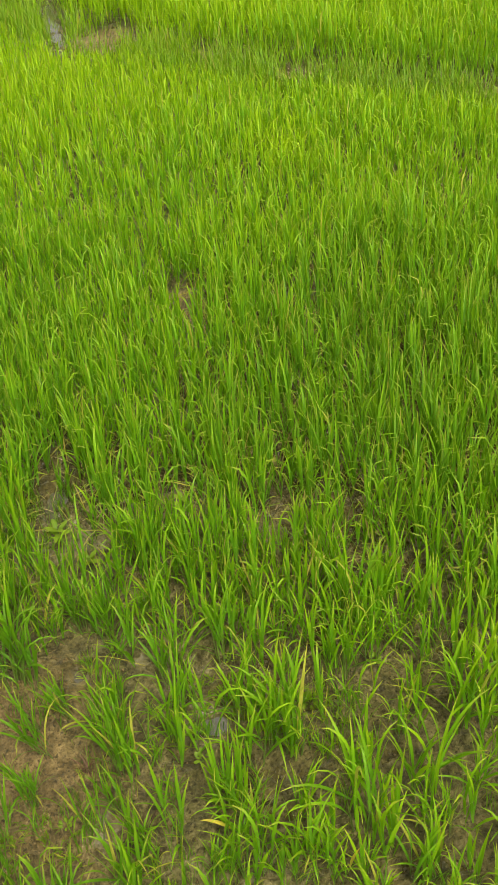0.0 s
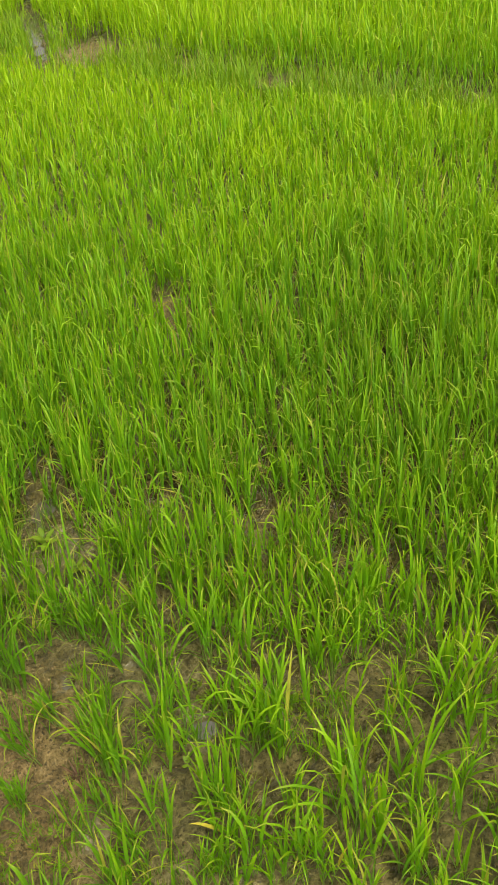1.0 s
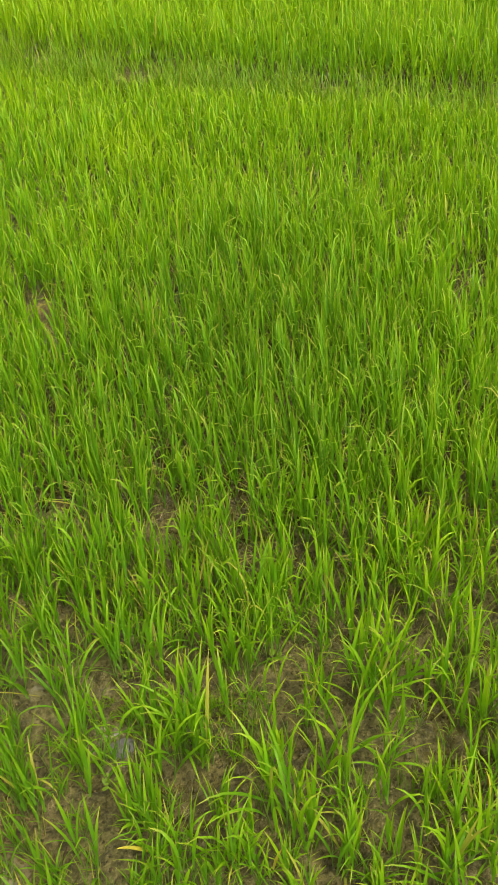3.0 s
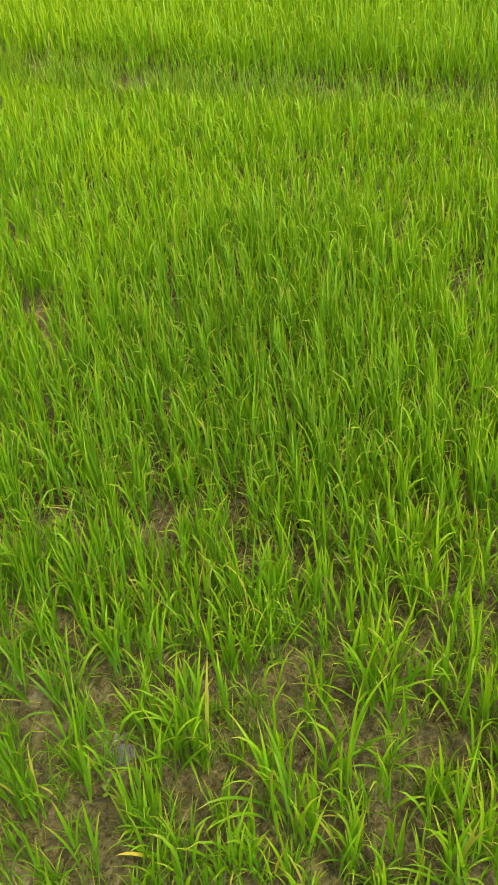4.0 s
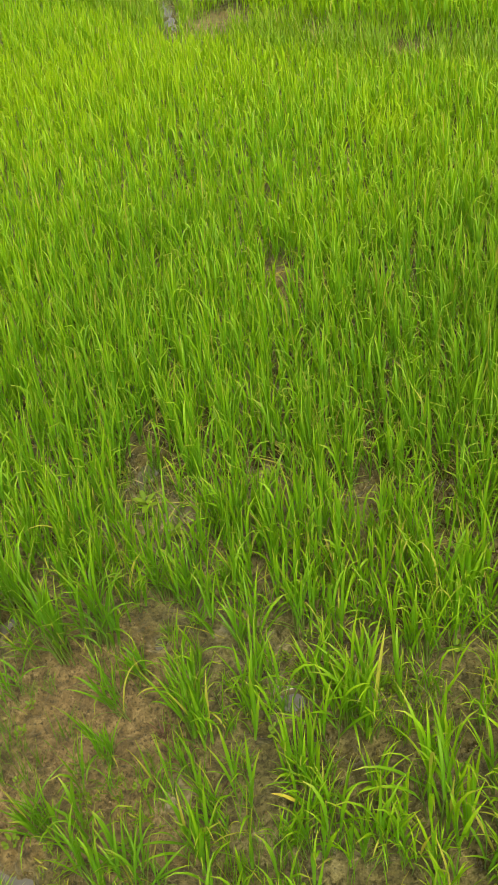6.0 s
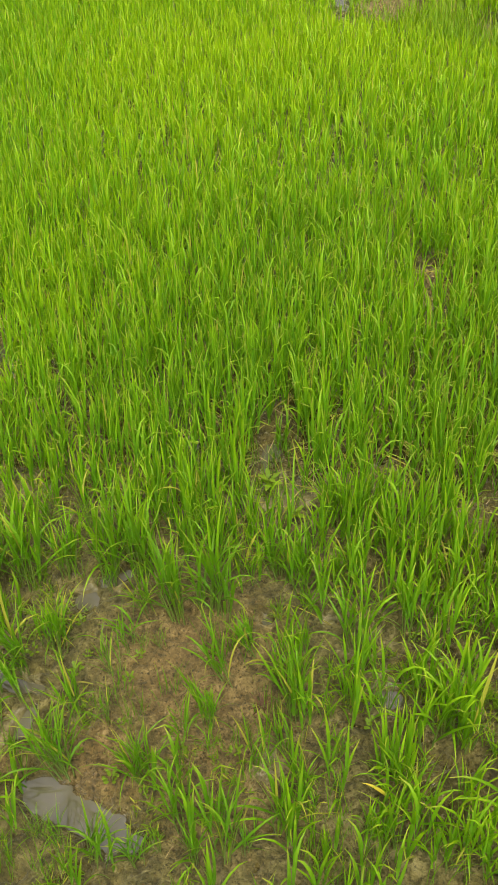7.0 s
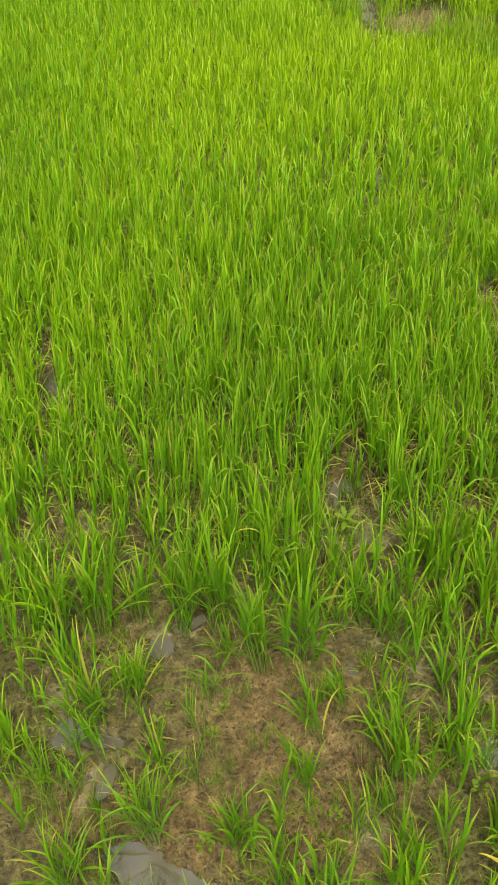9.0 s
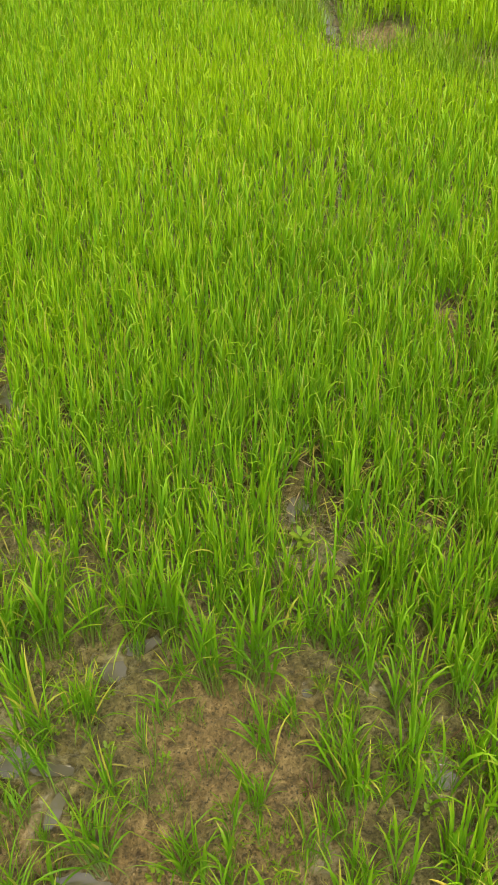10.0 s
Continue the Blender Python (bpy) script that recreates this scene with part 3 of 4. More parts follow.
for kind, rows in (("tall", TALL), ("bushy", BUSHY), ("middling", MIDDLING_FAR_SIDE), ("middling", MIDDLING_POOL), ("middling", MIDDLING_MIDDLE), ("slim", SLIM_FAR_SIDE), ("slim", SLIM_POOL), ("splayed", BROAD), ("small", FINE)):
    for x, y, h, lean_x in rows:
        placed.append((x, y))
        tufts.append(plant_at(x, y, h, lean_x, kind))


def yellow_leaf(x, y, z, length, width, azim, lean, curl):
    """A dying leaf on the tuft that stands nearest."""
    plant = min(tufts, key=lambda p: math.hypot(p.matrix_basis.translation.x - x, p.matrix_basis.translation.y - y))
    leaf = part("leaf", blade(length, width, azim, lean, curl, (0, 0, 0), 8, 10), yellow_mat, plant, "bright yellow dying leaf")
    leaf.matrix_basis = plant.matrix_basis.inverted() @ pose(x, y, z)


yellow_leaf(-0.065, 0.845, 0.050, 0.062, 0.0070, 172, 40, 90)
yellow_leaf(0.135, 0.770, 0.060, 0.075, 0.0060, 20, 8, 18)
yellow_leaf(0.515, 0.790, 0.100, 0.085, 0.0065, 130, 10, 22)


def strip_ease(x, y):
    """0 in the strip, 1 in the full crop: sharp on the far side, eased on the near side."""
    d = y - strip_y(x) + 0.12 * (lumps(x, y, 0.3, 14) - 0.5)
    reach = np.clip(0.66 - 0.28 * x, 0.35, 1.0)
    return np.where(d > 0, np.clip((d - 0.10) / 0.08, 0, 1), np.clip((-d - 0.08) / reach, 0, 1) ** 1.5)


def crop_height(x, y):
    """How high the rice stands: even over the field, low and thin in the strip, a little higher beyond it."""
    d = y - strip_y(x)
    h = 0.208 + 0.06 * (lumps(x, y, 0.5, 11) - 0.5) + np.where(d > 0, 0.055, 0.012 * np.clip(y - 2, 0, 1.5))
    return h * (0.38 + 0.62 * strip_ease(x, y)) * (1 - 0.4 * gap_at(x, y))


# bare gaps in the crop: x, y, half width, half length, turn in degrees
GAPS = [(-1.14, 5.58, 0.07, 0.70, 14), (-0.77, 5.08, 0.17, 0.20, 0), (-0.205, 2.42, 0.042, 0.11, 0), (0.13, 2.38, 0.025, 0.07, 0), (-1.46, 1.90, 0.026, 0.18, 32),
        (-0.505, 1.65, 0.032, 0.11, 5), (-0.47, 1.53, 0.07, 0.10, 0), (-0.385, 1.43, 0.05, 0.08, 0), (-0.18, 1.60, 0.05, 0.06, 0), (-0.93, 2.02, 0.025, 0.05, 0), (0.28, 4.40, 0.20, 0.09, 0)]


def gap_at(x, y):
    g = np.zeros_like(np.asarray(x, float))
    for cx, cy, rx, ry, turn in GAPS:
        c, s = math.cos(radians(turn)), math.sin(radians(turn))
        u, v = (c * (x - cx) + s * (y - cy)) / rx, (-s * (x - cx) + c * (y - cy)) / ry
        g = np.maximum(g, np.clip(1.5 - np.sqrt(u * u + v * v) - 0.5 * (lumps(x, y, 0.08, 19) - 0.5), 0, 1))
    return g


def crop_keep(x, y):
    """The share of places that hold a plant: none in water or on bare clay, few in the strip."""
    keep = 0.30 + 0.70 * np.clip(strip_ease(x, y) * 3, 0, 1)
    keep = keep * np.where(hollow_depth(x, y) > 0.45, np.where(y > 5, 0.35, 0.12), 1.0) * np.where(clay_at(x, y) > 0.55, 0.12, 1.0)
    keep = keep * (1 - 0.92 * np.clip(gap_at(x, y) * 1.6, 0, 1))
    keep = keep * np.where(lumps(x, y, 0.22, 13) < 0.14, 0.55, 1.0)
    return keep


def scatter(x0, x1, y0, y1, pitch, seed):
    r = np.random.default_rng(seed)
    gx, gy = np.arange(x0, x1, pitch), np.arange(y0, y1, pitch)
    X, Y = np.meshgrid(gx, gy)
    x = (X + r.uniform(-0.48, 0.48, X.shape) * pitch).ravel()
    y = (Y + r.uniform(-0.48, 0.48, X.shape) * pitch).ravel()
    ok = r.random(x.size) < crop_keep(x, y)
    return x[ok], y[ok]


# further plants that can be told apart, as far as the crop closes up
FRONT = 1.36
xs, ys = scatter(-1.25, 0.80, 0.58, FRONT, 0.044, 5)
for x, y in zip(xs, ys):
    open_mud = -1.0 < x < -0.12 and y < 1.26
    if hollow_depth(np.array([x]), np.array([y]))[0] > 0.3 or (open_mud and (x < -0.46 or clay_at(x, y) > 0.6 or rng.random() < 0.4)) or (y < 0.62 and x < 0.62):
        continue
    if min(math.hypot(x - px, y - py) for px, py in placed) < (0.068 if open_mud else 0.050 if y > 1.15 or x > 0.60 else 0.074):
        continue
    placed.append((x, y))
    plant_at(x, y, float(crop_height(x, y)) * rng.uniform(0.65, 1.05) * (0.75 if open_mud else 1.0), rng.uniform(-0.02, 0.02), "small" if open_mud and rng.random() < 0.5 else ("middling", "slim", "slim", "splayed")[int(rng.integers(4))])


def blades_mesh(length, width, azim, lean, curl, base, twist, segs, fold=0.28, power=None, flat=False):
    """Many blades at once, as one set of points, quads and uvs. power: how late along the blade it bends."""
    n = len(length)
    t = np.linspace(0, 1, segs + 1)
    if power is None:
        power = 1.3 + 2.6 * (np.abs(twist) * 0.73 % 1.0)
    ang = np.radians(lean[:, None] + curl[:, None] * t[None] ** power[:, None])
    am = (ang[:, 1:] + ang[:, :-1]) / 2
    step = (length / segs)[:, None]
    zero = np.zeros((n, 1))
    r = np.concatenate([zero, np.cumsum(np.sin(am) * step, 1)], 1)
    z = np.concatenate([zero, np.cumsum(np.cos(am) * step, 1)], 1)
    prof = np.where(t < 0.3, 0.55 + 1.5 * t, 1.0 - (np.clip(t - 0.3, 0, 1) / 0.7) ** 1.9) * 0.5
    prof[-1] = 0.04
    w = width[:, None] * prof[None]
    a, tw = np.radians(azim), np.radians(twist)[:, None] * t[None]
    out = np.stack([np.cos(a), np.sin(a), 0 * a], 1)[:, None]
    side = np.stack([-np.sin(a), np.cos(a), 0 * a], 1)[:, None]
    up = np.array([0, 0, 1.0])
    mid = base[:, None] + r[..., None] * out + z[..., None] * up
    norm = -np.cos(ang)[..., None] * out + np.sin(ang)[..., None] * up
    across = np.cos(tw)[..., None] * side + np.sin(tw)[..., None] * norm
    i = np.arange(segs)
    if flat:
        k, rails = 2, [mid + across * w[..., None], mid - across * w[..., None]]
        quads = np.c_[2 * i, 2 * i + 1, 2 * i + 3, 2 * i + 2]
    else:
        lift = fold * w[..., None] * norm
        k, rails = 3, [mid + across * w[..., None] + lift, mid, mid - across * w[..., None] + lift]
        quads = np.concatenate([np.c_[3 * i, 3 * i + 1, 3 * i + 4, 3 * i + 3], np.c_[3 * i + 1, 3 * i + 2, 3 * i + 5, 3 * i + 4]])
    pts = np.stack(rails, 2).reshape(-1, 3)
    uv = np.stack([np.tile(np.linspace(0, 1, k), segs + 1), np.repeat(t, k)], 1)
    quads = (quads[None] + (np.arange(n) * k * (segs + 1))[:, None, None]).reshape(-1, 4)
    return pts, quads, np.tile(uv, (n, 1))


def crop_blades(x, y, height, r, tillers=3, per=4, stout=1.0, hooked=0.4, long=1.0):
    """Blade arguments for a crowd of plants: short leaves set one above the other, many with a hooked tip."""
    n = len(x)
    m = n * tillers * per
    rep = lambda v: np.repeat(v, tillers * per)
    k = np.tile(np.arange(per), n * tillers)
    young = k / (per - 1)
    ta = np.repeat(r.uniform(0, 360, n * tillers), per)
    plane = np.repeat(r.uniform(0, 360, n * tillers), per)
    off = np.repeat(r.uniform(0.002, 0.017, n * tillers), per)
    hh = rep(height) * np.repeat(r.uniform(0.72, 1.12, n * tillers), per)
    hb = hh * (0.14 + 0.40 * young)
    gz = rep(ground_z(x, y))
    rad = off + np.tan(np.radians(7)) * hb
    base = np.stack([rep(x) + np.cos(np.radians(ta)) * rad, rep(y) + np.sin(np.radians(ta)) * rad, gz + hb], 1)
    length = long * hh * r.uniform(0.40, 0.60, m)
    lean = (24 - 19 * young) * r.uniform(0.3, 1.25, m)
    hook = r.random(m) < hooked
    curl = np.where(hook, r.uniform(50, 125, m), (36 - 20 * young) * r.uniform(0.0, 1.4, m))
    power = np.where(hook, r.uniform(2.0, 4.5, m), r.uniform(1.3, 2.6, m))
    width = stout * r.uniform(0.0040, 0.0068, m)
    azim = plane + 180 * (k % 2) + r.uniform(-35, 35, m)
    return (length, width, azim, lean, curl, base, r.uniform(-50, 50, m)), power


def in_view(x, y):
    """The wedge of the field that is ever looked over, with a margin."""
    return (x > -0.95 - 0.62 * y) & (x < 0.55 + 0.42 * y)


def crop_piece(x, y, seed, tillers, per, segs, name, label, mat=crop_mat, hscale=1.0, stout=1.0, hooked=0.4, flat=False, long=1.0):
    r = np.random.default_rng(seed)
    h = crop_height(x, y) * r.uniform(0.78, 1.15, len(x)) * hscale
    args, power = crop_blades(x, y, h, r, tillers, per, stout, hooked, long)
    pts, quads, uv = blades_mesh(*args, segs, power=power, flat=flat)
    pts += np.clip(pts[:, 2:], 0, 1) * np.array(LEAN)
    return tagged(new(name, mesh_object(name, pts, quads, mat, uv)), label, "rice crop", kind="stuff")


xs, ys = scatter(-3.2, 2.2, FRONT, 2.8, 0.044, 21)
seen = in_view(xs, ys) & (rng.random(xs.size) < np.clip(0.80 + (ys - FRONT) * 0.5 + (xs > -0.2) * 0.2, 0, 1))
seen &= np.array([min(math.hypot(x - px, y - py) for px, py in placed) > 0.03 if y < 1.56 else True for x, y in zip(xs, ys)])
crop_piece(xs[seen], ys[seen], 22, 3, 5, 4, "rice_crop", "dense stand of bright green young rice closing over the mud", stout=1.04, hooked=0.42, long=1.08)
xs, ys = scatter(-5.2, 4.2, 2.8, 7.2, 0.030, 26)
seen = in_view(xs, ys) & (ys < strip_y(xs))
crop_piece(xs[seen], ys[seen], 27, 1, 6, 3, "rice_crop_middle", "dense yellow-green young rice in front of a bare strip", hscale=0.95, stout=1.08, hooked=0.5, flat=True, long=0.84)
seen = in_view(xs, ys) & (ys >= strip_y(xs))
crop_piece(xs[seen], ys[seen], 25, 1, 4, 3, "rice_crop_far", "taller yellow-green rice stand beyond a bare strip", stout=1.3, hooked=0.45, flat=True)
# thin shoots that fill in between the separate tufts, on the bank side and at the edge of the crop
xs, ys = scatter(-1.25, 0.80, 0.58, FRONT, 0.040, 28)
want = np.where(xs > -0.1, 0.32, np.where(xs > -0.48, 0.26, 0.12)) * np.where((ys > 1.22) | (xs < -0.98), 2.6, 1.0) * np.where(clay_at(xs, ys) > 0.3, 0.2, 1.0)
seen = (rng.random(xs.size) < want) & (gap_at(xs, ys) < 0.3)
crop_piece(xs[seen], ys[seen], 29, 2, 4, 5, "rice_shoots", "thin green rice shoots sprouting between the larger tufts", hscale=0.80, hooked=0.35, long=1.2, stout=1.2)
xs, ys = scatter(-6.5, 6.0, 0.2, 9.4, 0.060, 23)
off = np.where(ys < FRONT, (xs < -1.25) | (xs > 0.80), ~in_view(xs, ys) | (ys > 7.2)) & (ys > 0.25 + 0.35 * lumps(xs, ys, 0.4, 20))
crop_piece(xs[off], ys[off], 24, 1, 5, 2, "rice_crop_beyond", "outer stand of young green rice in the same paddy", stout=2.6, flat=True, long=1.15)


# thin sedge and stunted rice in the bare strip
def strip_grass():
    r = np.random.default_rng(31)
    x = r.uniform(-3.4, 4.6, 29000)
    y = strip_y(x) - 0.12 + r.normal(0, 0.16, x.size)
    ok = r.random(x.size) < np.where(clay_at(x, y) > 0.45, 0.08, 0.95) * (1 - 0.6 * gap_at(x, y)) * np.where(hollow_depth(x, y) > 0.25, 0.05, 1.0)
    x, y = x[ok], y[ok]
    n = len(x)
    base = np.stack([x, y, ground_z(x, y)], 1)
    pts, quads, uv = blades_mesh(r.uniform(0.05, 0.17, n), r.uniform(0.003, 0.005, n), r.uniform(0, 360, n), r.uniform(3, 35, n),
                                 r.uniform(0, 60, n), base, r.uniform(-40, 40, n), 3, flat=True)
    pts += np.clip(pts[:, 2:], 0, 1) * np.array(LEAN)
    tagged(new("strip_grass", mesh_object("strip_grass", pts, quads, grass_mat, uv)), "thin dull green sedge and stunted rice on bare strip", "grass", kind="stuff")


strip_grass()


# ---- weeds and litter on the mud ----
def broadleaf_weed(seed, size, leaves):
    """A rosette of oval leaves on short stalks."""
    r = np.random.default_rng(seed)
    weed = tagged(new("weed"), "small pale green broad-leaved weed growing in wet mud", "weed", "weeds between the rice")
    part("stem", tube([(0, 0, -0.006), (0, 0, 0.9 * size), (0.05 * size, 0, 1.9 * size)], [0.0016, 0.0014, 0.001], 5), culm_mat, weed)
    for k in range(leaves):
        h = size * (1.0 + 0.85 * k / leaves)
        part("leaf", blade(size * r.uniform(0.6, 1.05), size * r.uniform(0.30, 0.42), 137.5 * k + r.uniform(-20, 20), r.uniform(48, 72), r.uniform(10, 35), (0, 0, h), 6, 0, 0.15, True), weed_mat, weed)
    return weed


def weed_pose(x, y, turn, s):
    z = float(ground_z(np.array([x]), np.array([y]))[0])
    return pose(x, y, z, 0, 0, turn) @ Matrix.Diagonal((s, s, s, 1))


big_weed = broadleaf_weed(51, 0.036, 7)
big_weed.matrix_basis = weed_pose(-0.475, 1.54, 10, 1.0)
copy_thing(big_weed, weed_pose(-0.385, 1.445, 80, 0.9))
copy_thing(big_weed, weed_pose(-0.18, 1.61, 200, 0.85))


def creeping_weed(seed, reach, leaves):
    """A low patch of little round leaves on stalks that run out from one root."""
    r = np.random.default_rng(seed)
    weed = tagged(new("weed"), "low yellow-green weed of little round leaves on mud", "weed", "weeds between the rice")
    part("stem", tube([(0, 0, -0.006), (0, 0, 0.006), (0.002, 0, 0.012)], [0.0014, 0.0012, 0.0008], 5), culm_mat, weed)
    for k in range(leaves):
        a, d = 137.5 * k + r.uniform(-25, 25), reach * math.sqrt((k + 0.4) / leaves)
        base = (d * math.cos(math.radians(a)), d * math.sin(math.radians(a)), r.uniform(0.006, 0.018))
        part("leaf", blade(r.uniform(0.006, 0.011), r.uniform(0.0045, 0.007), a + r.uniform(-80, 80), r.uniform(30, 80), r.uniform(-10, 30), base, 4, 0, 0.12, True), weed_mat, weed)
    return weed


small_weed = creeping_weed(52, 0.011, 13)
small_weed.matrix_basis = weed_pose(-0.58, 0.765, 30, 1.2)
SMALL_WEEDS = [(-0.514, 0.762), (-0.793, 1.078), (-1.02, 0.874), (-0.768, 0.837), (0.23, 1.17), (-0.61, 0.88), (-0.47, 0.85), (0.09, 1.09), 
               (0.45, 0.98), (-0.868, 0.985), (-0.669, 0.802), (-0.634, 0.975), (-0.751, 0.964), (-0.932, 0.744), (-0.939, 0.812), (-0.743, 1.007),
               (-0.365, 0.875), (-0.132, 1.045), (-0.068, 1.20), (0.50, 1.10), (0.486, 0.882), (-0.31, 1.23), (-0.45, 1.30), (-0.63, 1.03), (-0.12, 0.98), (0.20, 1.01), (-0.36, 0.77)]
for k, (x, y) in enumerate(SMALL_WEEDS):
    copy_thing(small_weed, weed_pose(x, y, 67 * k, 0.6 + 0.4 * ((k * 7) % 5) / 4))


def dead_twig(points, thick, mat=twig_mat, label="thin reddish-brown dead twig lying on the mud"):
    pts = [(x, y, float(ground_z(np.array([x]), np.array([y]))[0]) + 0.004) for x, y in points]
    curve = bpy.data.curves.new("dead_twig", "CURVE")
    curve.dimensions, curve.bevel_depth, curve.bevel_resolution = "3D", thick, 2
    line = curve.splines.new("POLY")
    line.points.add(len(pts) - 1)
    for p, co in zip(line.points, pts):
        p.co = (*co, 1)
    curve.materials.append(mat)
    return tagged(new("dead_twig", curve), label, "dead twig")


dead_twig([(-0.318, 0.856), (-0.325, 0.83), (-0.338, 0.80), (-0.345, 0.775), (-0.356, 0.752)], 0.0010, stem_mat, "long thin dry brown stem lying on the mud")
dead_twig([(-0.095, 1.135), (-0.085, 1.15), (-0.07, 1.165)], 0.0013)
dead_twig([(-0.205, 0.895), (-0.215, 0.87), (-0.232, 0.84)], 0.0012)


def spots(n, seed, x0=-1.15, x1=0.75, y0=0.45, y1=1.75):
    r = np.random.default_rng(seed)
    x, y = r.uniform(x0, x1, n), r.uniform(y0, y1, n)
    return r, x, y


def seedlings():
    """Tiny two-leaved sprouts that tint the mud in drifts."""
    r, x, y = spots(12000, 61)
    ok = (lumps(x, y, 0.12, 62) + 0.3 * lumps(x, y, 0.04, 63) + 0.22 * (x < -0.78) > 0.90) & (ground_z(x, y) > WATER + 0.002)
    x, y = np.repeat(x[ok], 3), np.repeat(y[ok], 3)
    n = len(x)
    base = np.stack([x, y, ground_z(x, y) - 0.001], 1)
    pts, quads, uv = blades_mesh(r.uniform(0.008, 0.028, n), r.uniform(0.0016, 0.0038, n), r.uniform(0, 360, n), r.uniform(15, 65, n), r.uniform(0, 50, n), base, r.uniform(-30, 30, n), 2)
    tagged(new("sprouts", mesh_object("sprouts", pts, quads, sprout_mat, uv)), "tiny yellow-green sprouts scattered over the mud", "sprouts", kind="stuff")


sprout_mat = leaf_material("sprout_leaf", [(0.09, 0.17, 0.01), (0.16, 0.26, 0.012), (0.26, 0.36, 0.02), (0.3, 0.38, 0.02)], (0.3, 0.45, 0.02), 0.15, 0.2, singly=False)
seedlings()


def hair_grass():
    """Fine upright grass, a few blades to a clump, in drifts over the mud."""
    r, x, y = spots(3000, 65)
    ok = (lumps(x, y, 0.15, 66) + 0.35 * lumps(x, y, 0.05, 67) > 0.86) & (ground_z(x, y) > WATER)
    x, y = np.repeat(x[ok], 5) , np.repeat(y[ok], 5)
    n = len(x)
    x, y = x + r.normal(0, 0.006, n), y + r.normal(0, 0.006, n)
    base = np.stack([x, y, ground_z(x, y) - 0.002], 1)
    pts, quads, uv = blades_mesh(r.uniform(0.025, 0.085, n), r.uniform(0.0011, 0.0024, n), r.uniform(0, 360, n), r.uniform(2, 24, n), r.uniform(0, 50, n), base, r.uniform(-40, 40, n), 3)
    pts += np.clip(pts[:, 2:], 0, 1) * np.array(LEAN)
    tagged(new("hair_grass", mesh_object("hair_grass", pts, quads, grass_mat, uv)), "fine dull green grass clumps coming up through the mud", "grass", kind="stuff")


hair_grass()


def straw_litter():
    r, x, y = spots(60, 71)
    x, y = np.append(x, r.uniform(-2.2, 1.8, 1500)), np.append(y, r.uniform(1.3, 4.2, 1500))
    for cx, cy, count in ((-0.77, 5.2, 260), (0.28, 4.42, 120), (-0.18, 4.80, 80), (1.15, 4.0, 60), (-0.2, 2.5, 25)):
        x, y = np.append(x, r.normal(cx, 0.13, count)), np.append(y, r.normal(cy, 0.11, count))
    n = len(x)
    base = np.stack([x, y, ground_z(x, y) + 0.004], 1)
    pts, quads, uv = blades_mesh(np.where(y < 1.4, 0.40, 1.0) * r.uniform(0.02, 0.09, n), np.where(y < 1.4, 0.6, 1.0) * r.uniform(0.0012, 0.0034, n), r.uniform(0, 360, n), r.uniform(70, 92, n), r.uniform(-8, 14, n), base, r.uniform(-60, 60, n), 4)
    tagged(new("straw_litter", mesh_object("straw_litter", pts, quads, straw_mat, uv)), "dead straw and leaf scraps lying on wet mud", "straw", kind="stuff")


straw_litter()


def withered_leaves():
    """Old yellow and tan leaves that hang low between the tufts."""
    r = np.random.default_rng(91)
    y = 0.7 + 3.0 * r.random(5500)
    x = -0.95 - 0.62 * y + (1.5 + 1.04 * y) * r.random(y.size)
    ok = r.random(x.size) < np.where(y < 1.3, 0.025, 0.8) * crop_keep(x, y)
    x, y = x[ok], y[ok]
    n = len(x)
    base = np.stack([x, y, ground_z(x, y) + r.uniform(0.005, 0.07, n)], 1)
    pts, quads, uv = blades_mesh(r.uniform(0.04, 0.13, n), r.uniform(0.002, 0.0042, n), r.uniform(0, 360, n), r.uniform(25, 75, n), r.uniform(10, 90, n), base, r.uniform(-60, 60, n), 4)
    tagged(new("withered_leaves", mesh_object("withered_leaves", pts, quads, old_mat, uv)), "withered yellow and tan rice leaves hanging low", "withered leaves", kind="stuff")


old_mat = leaf_material("withered_leaf", [(0.28, 0.21, 0.05), (0.34, 0.30, 0.05), (0.32, 0.40, 0.03), (0.42, 0.38, 0.08)], (0.40, 0.36, 0.06), 0.30, 0.4, singly=False)
withered_leaves()


def crumbs():
    """Loose lumps of soil, thickest on the clay."""
    r, x, y = spots(45000, 81)
    ok = (r.random(x.size) < 0.12 + 0.88 * clay_at(x, y)) & (ground_z(x, y) > WATER + 0.003)
    x, y = x[ok], y[ok]
    n = len(x)
    size = 0.0010 + 0.0034 * r.random(n) ** 3
    corners = np.array([(1, 0, 0), (-1, 0, 0), (0, 1, 0), (0, -1, 0), (0, 0, 1), (0, 0, -1)], float)
    pts = corners[None] * size[:, None, None] * r.uniform(0.6, 1.3, (n, 6, 1)) + r.normal(0, 0.2, (n, 6, 3)) * size[:, None, None]
    pts[..., 2] *= 0.7
    pts += np.stack([x, y, ground_z(x, y) + size * 0.3], 1)[:, None]
    tri = np.array([(0, 2, 4), (2, 1, 4), (1, 3, 4), (3, 0, 4), (2, 0, 5), (1, 2, 5), (3, 1, 5), (0, 3, 5)])
    faces = (tri[None] + (np.arange(n) * 6)[:, None, None]).reshape(-1, 3)
    tagged(new("soil_crumbs", mesh_object("soil_crumbs", pts.reshape(-1, 3), faces, crumb_mat)), "loose brown crumbs of clay and grit on mud", "soil crumbs", kind="stuff")


crumbs()


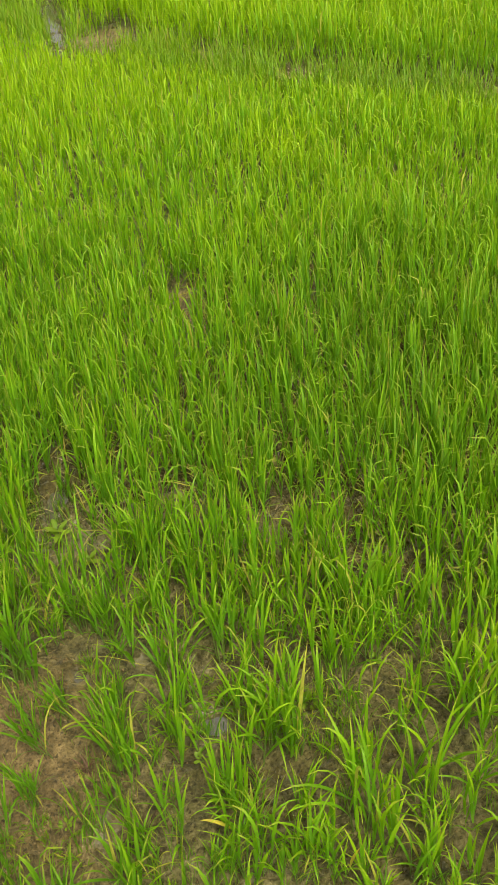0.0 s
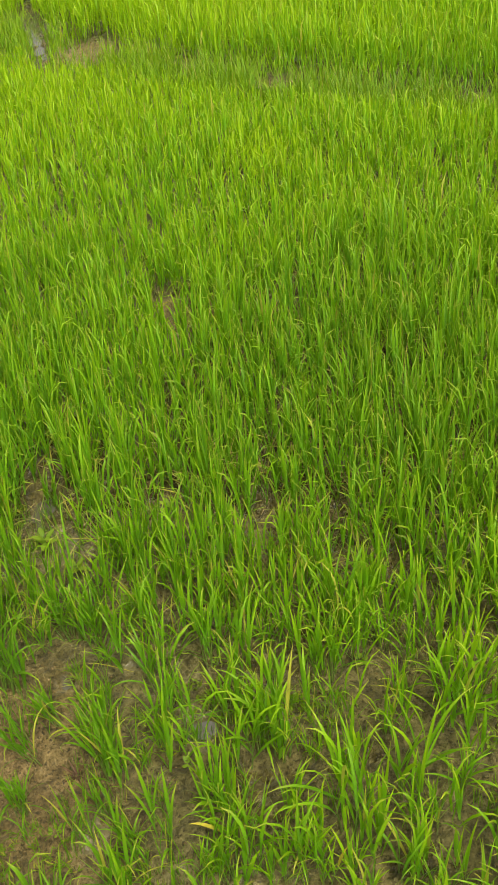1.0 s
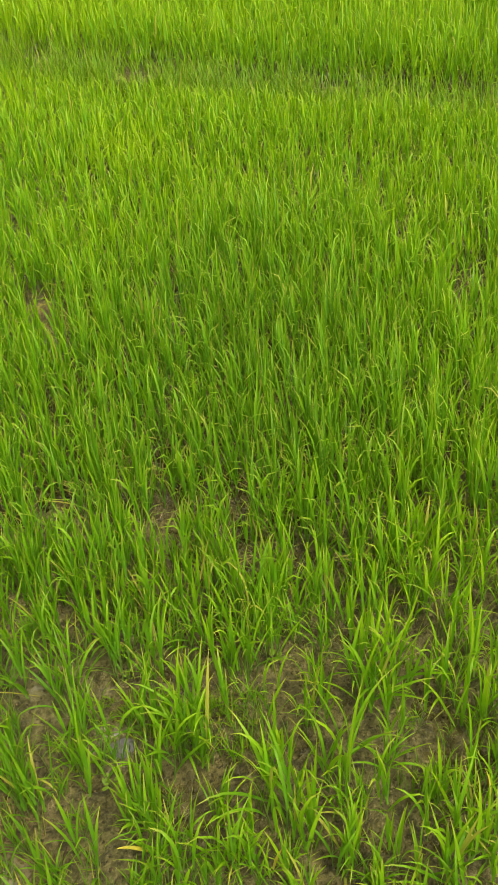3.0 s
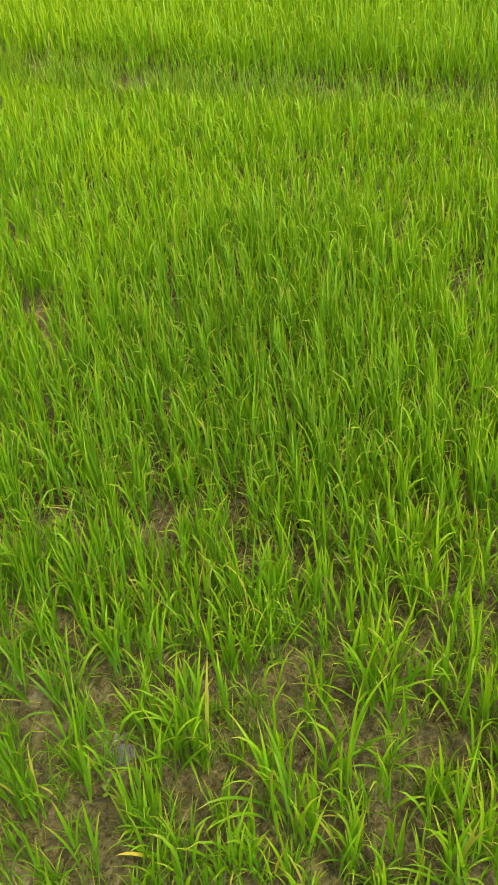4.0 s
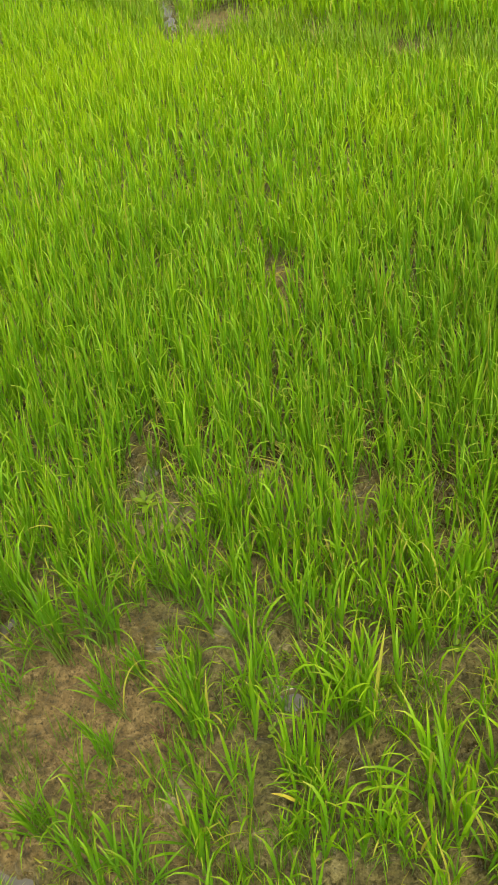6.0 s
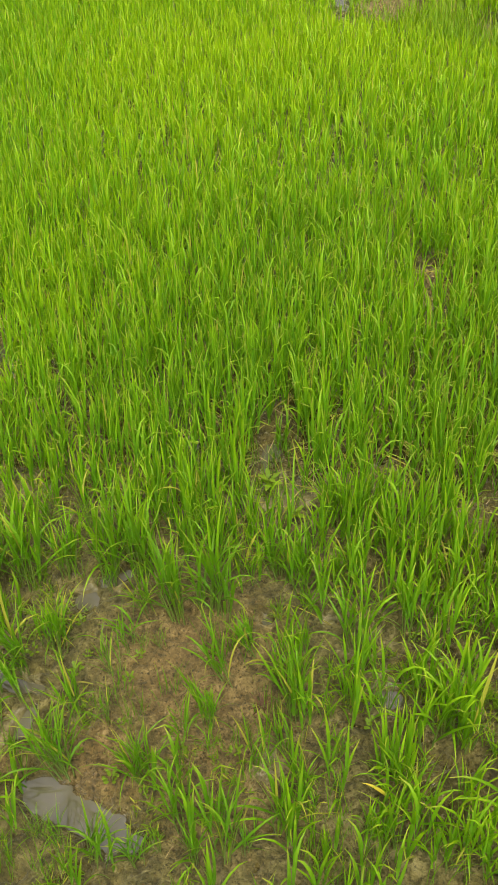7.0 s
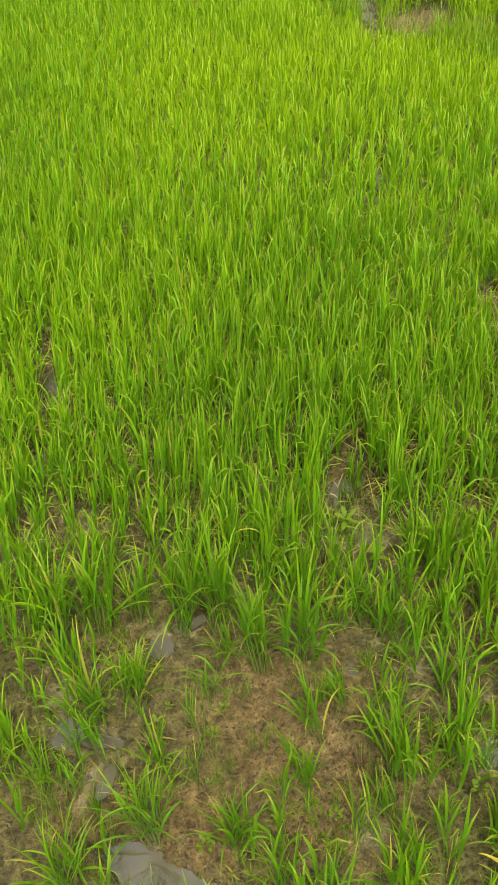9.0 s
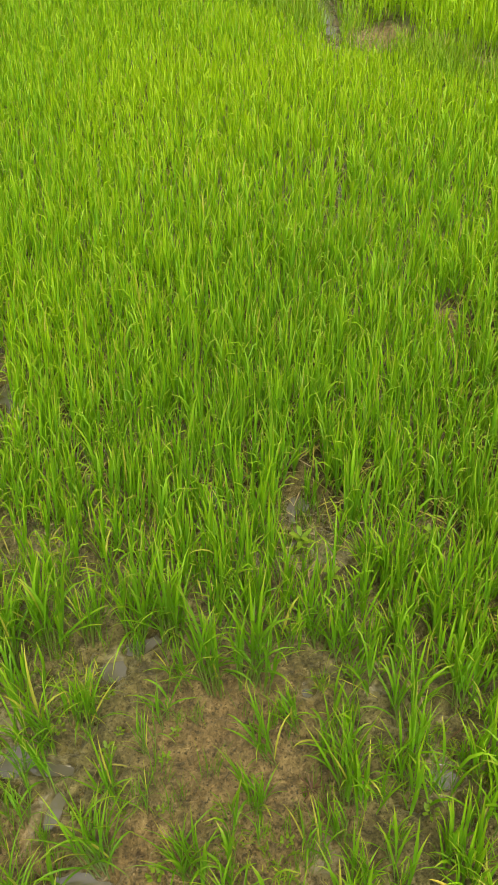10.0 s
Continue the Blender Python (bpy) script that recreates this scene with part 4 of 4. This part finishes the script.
def clods():
    """Half-sunk lumps of mud that make the surface uneven."""
    r, x, y = spots(13000, 84)
    ok = (ground_z(x, y) > WATER + 0.002) & (r.random(x.size) < 0.25 + 0.9 * lumps(x, y, 0.13, 85))
    x, y = x[ok], y[ok]
    n = len(x)
    size = 0.0020 + 0.0055 * r.random(n) ** 2.5
    rings = [(0.0, 0.72, 1)] + [(0.75, 0.42, 5)] + [(1.0, -0.25, 6)]
    shape = [(rad * math.cos(2 * math.pi * k / m), rad * math.sin(2 * math.pi * k / m), up) for rad, up, m in rings for k in range(m)]
    shape = np.array(shape)
    tri = [(0, 1 + k, 1 + (k + 1) % 5) for k in range(5)]
    tri += [(1 + k, 6 + k, 1 + (k + 1) % 5) for k in range(5)] + [(1 + (k + 1) % 5, 6 + k, 6 + k + 1) for k in range(5)] + [(1, 11, 6)]
    turn = r.uniform(0, 2 * math.pi, n)
    c, s = np.cos(turn)[:, None], np.sin(turn)[:, None]
    sx, sy = shape[None, :, 0] * r.uniform(0.8, 1.5, (n, 1)), shape[None, :, 1] * r.uniform(0.6, 1.1, (n, 1))
    pts = np.stack([c * sx - s * sy, s * sx + c * sy, np.repeat(shape[None, :, 2], n, 0) * r.uniform(0.5, 1.0, (n, 1))], 2)
    pts = (pts + r.normal(0, 0.14, pts.shape)) * size[:, None, None]
    pts += np.stack([x, y, ground_z(x, y)], 1)[:, None]
    faces = (np.array(tri)[None] + (np.arange(n) * len(shape))[:, None, None]).reshape(-1, 3)
    me = mesh_object("mud_clods", pts.reshape(-1, 3), faces, mud_mat)
    for name, values in (("clay", clay_at(x, y)), ("wet", 0.6 * r.random(n) ** 2)):
        me.attributes.new(name, "FLOAT", "POINT").data.foreach_set("value", np.repeat(np.clip(values, 0, 1), len(shape)).astype(np.float32))
    tagged(new("mud_clods", me), "small wet mud clods half sunk in paddy soil", "mud clods", kind="stuff")


clods()


def dead_stub(x, y):
    """The dark rotten foot of a dead tuft: short stiff blades, bent apart."""
    r = np.random.default_rng(95)
    stub = tagged(new("dead_tuft"), "small dark reddish-brown rotten tuft stuck in mud", "dead tuft")
    for k in range(11):
        part("blade", blade(r.uniform(0.025, 0.055), r.uniform(0.003, 0.005), 33 * k + r.uniform(-15, 15), r.uniform(10, 55), r.uniform(0, 40), (0, 0, -0.004), 4), twig_mat, stub)
    stub.matrix_basis = pose(x, y, float(ground_z(np.array([x]), np.array([y]))[0]))


dead_stub(-0.341, 0.978)
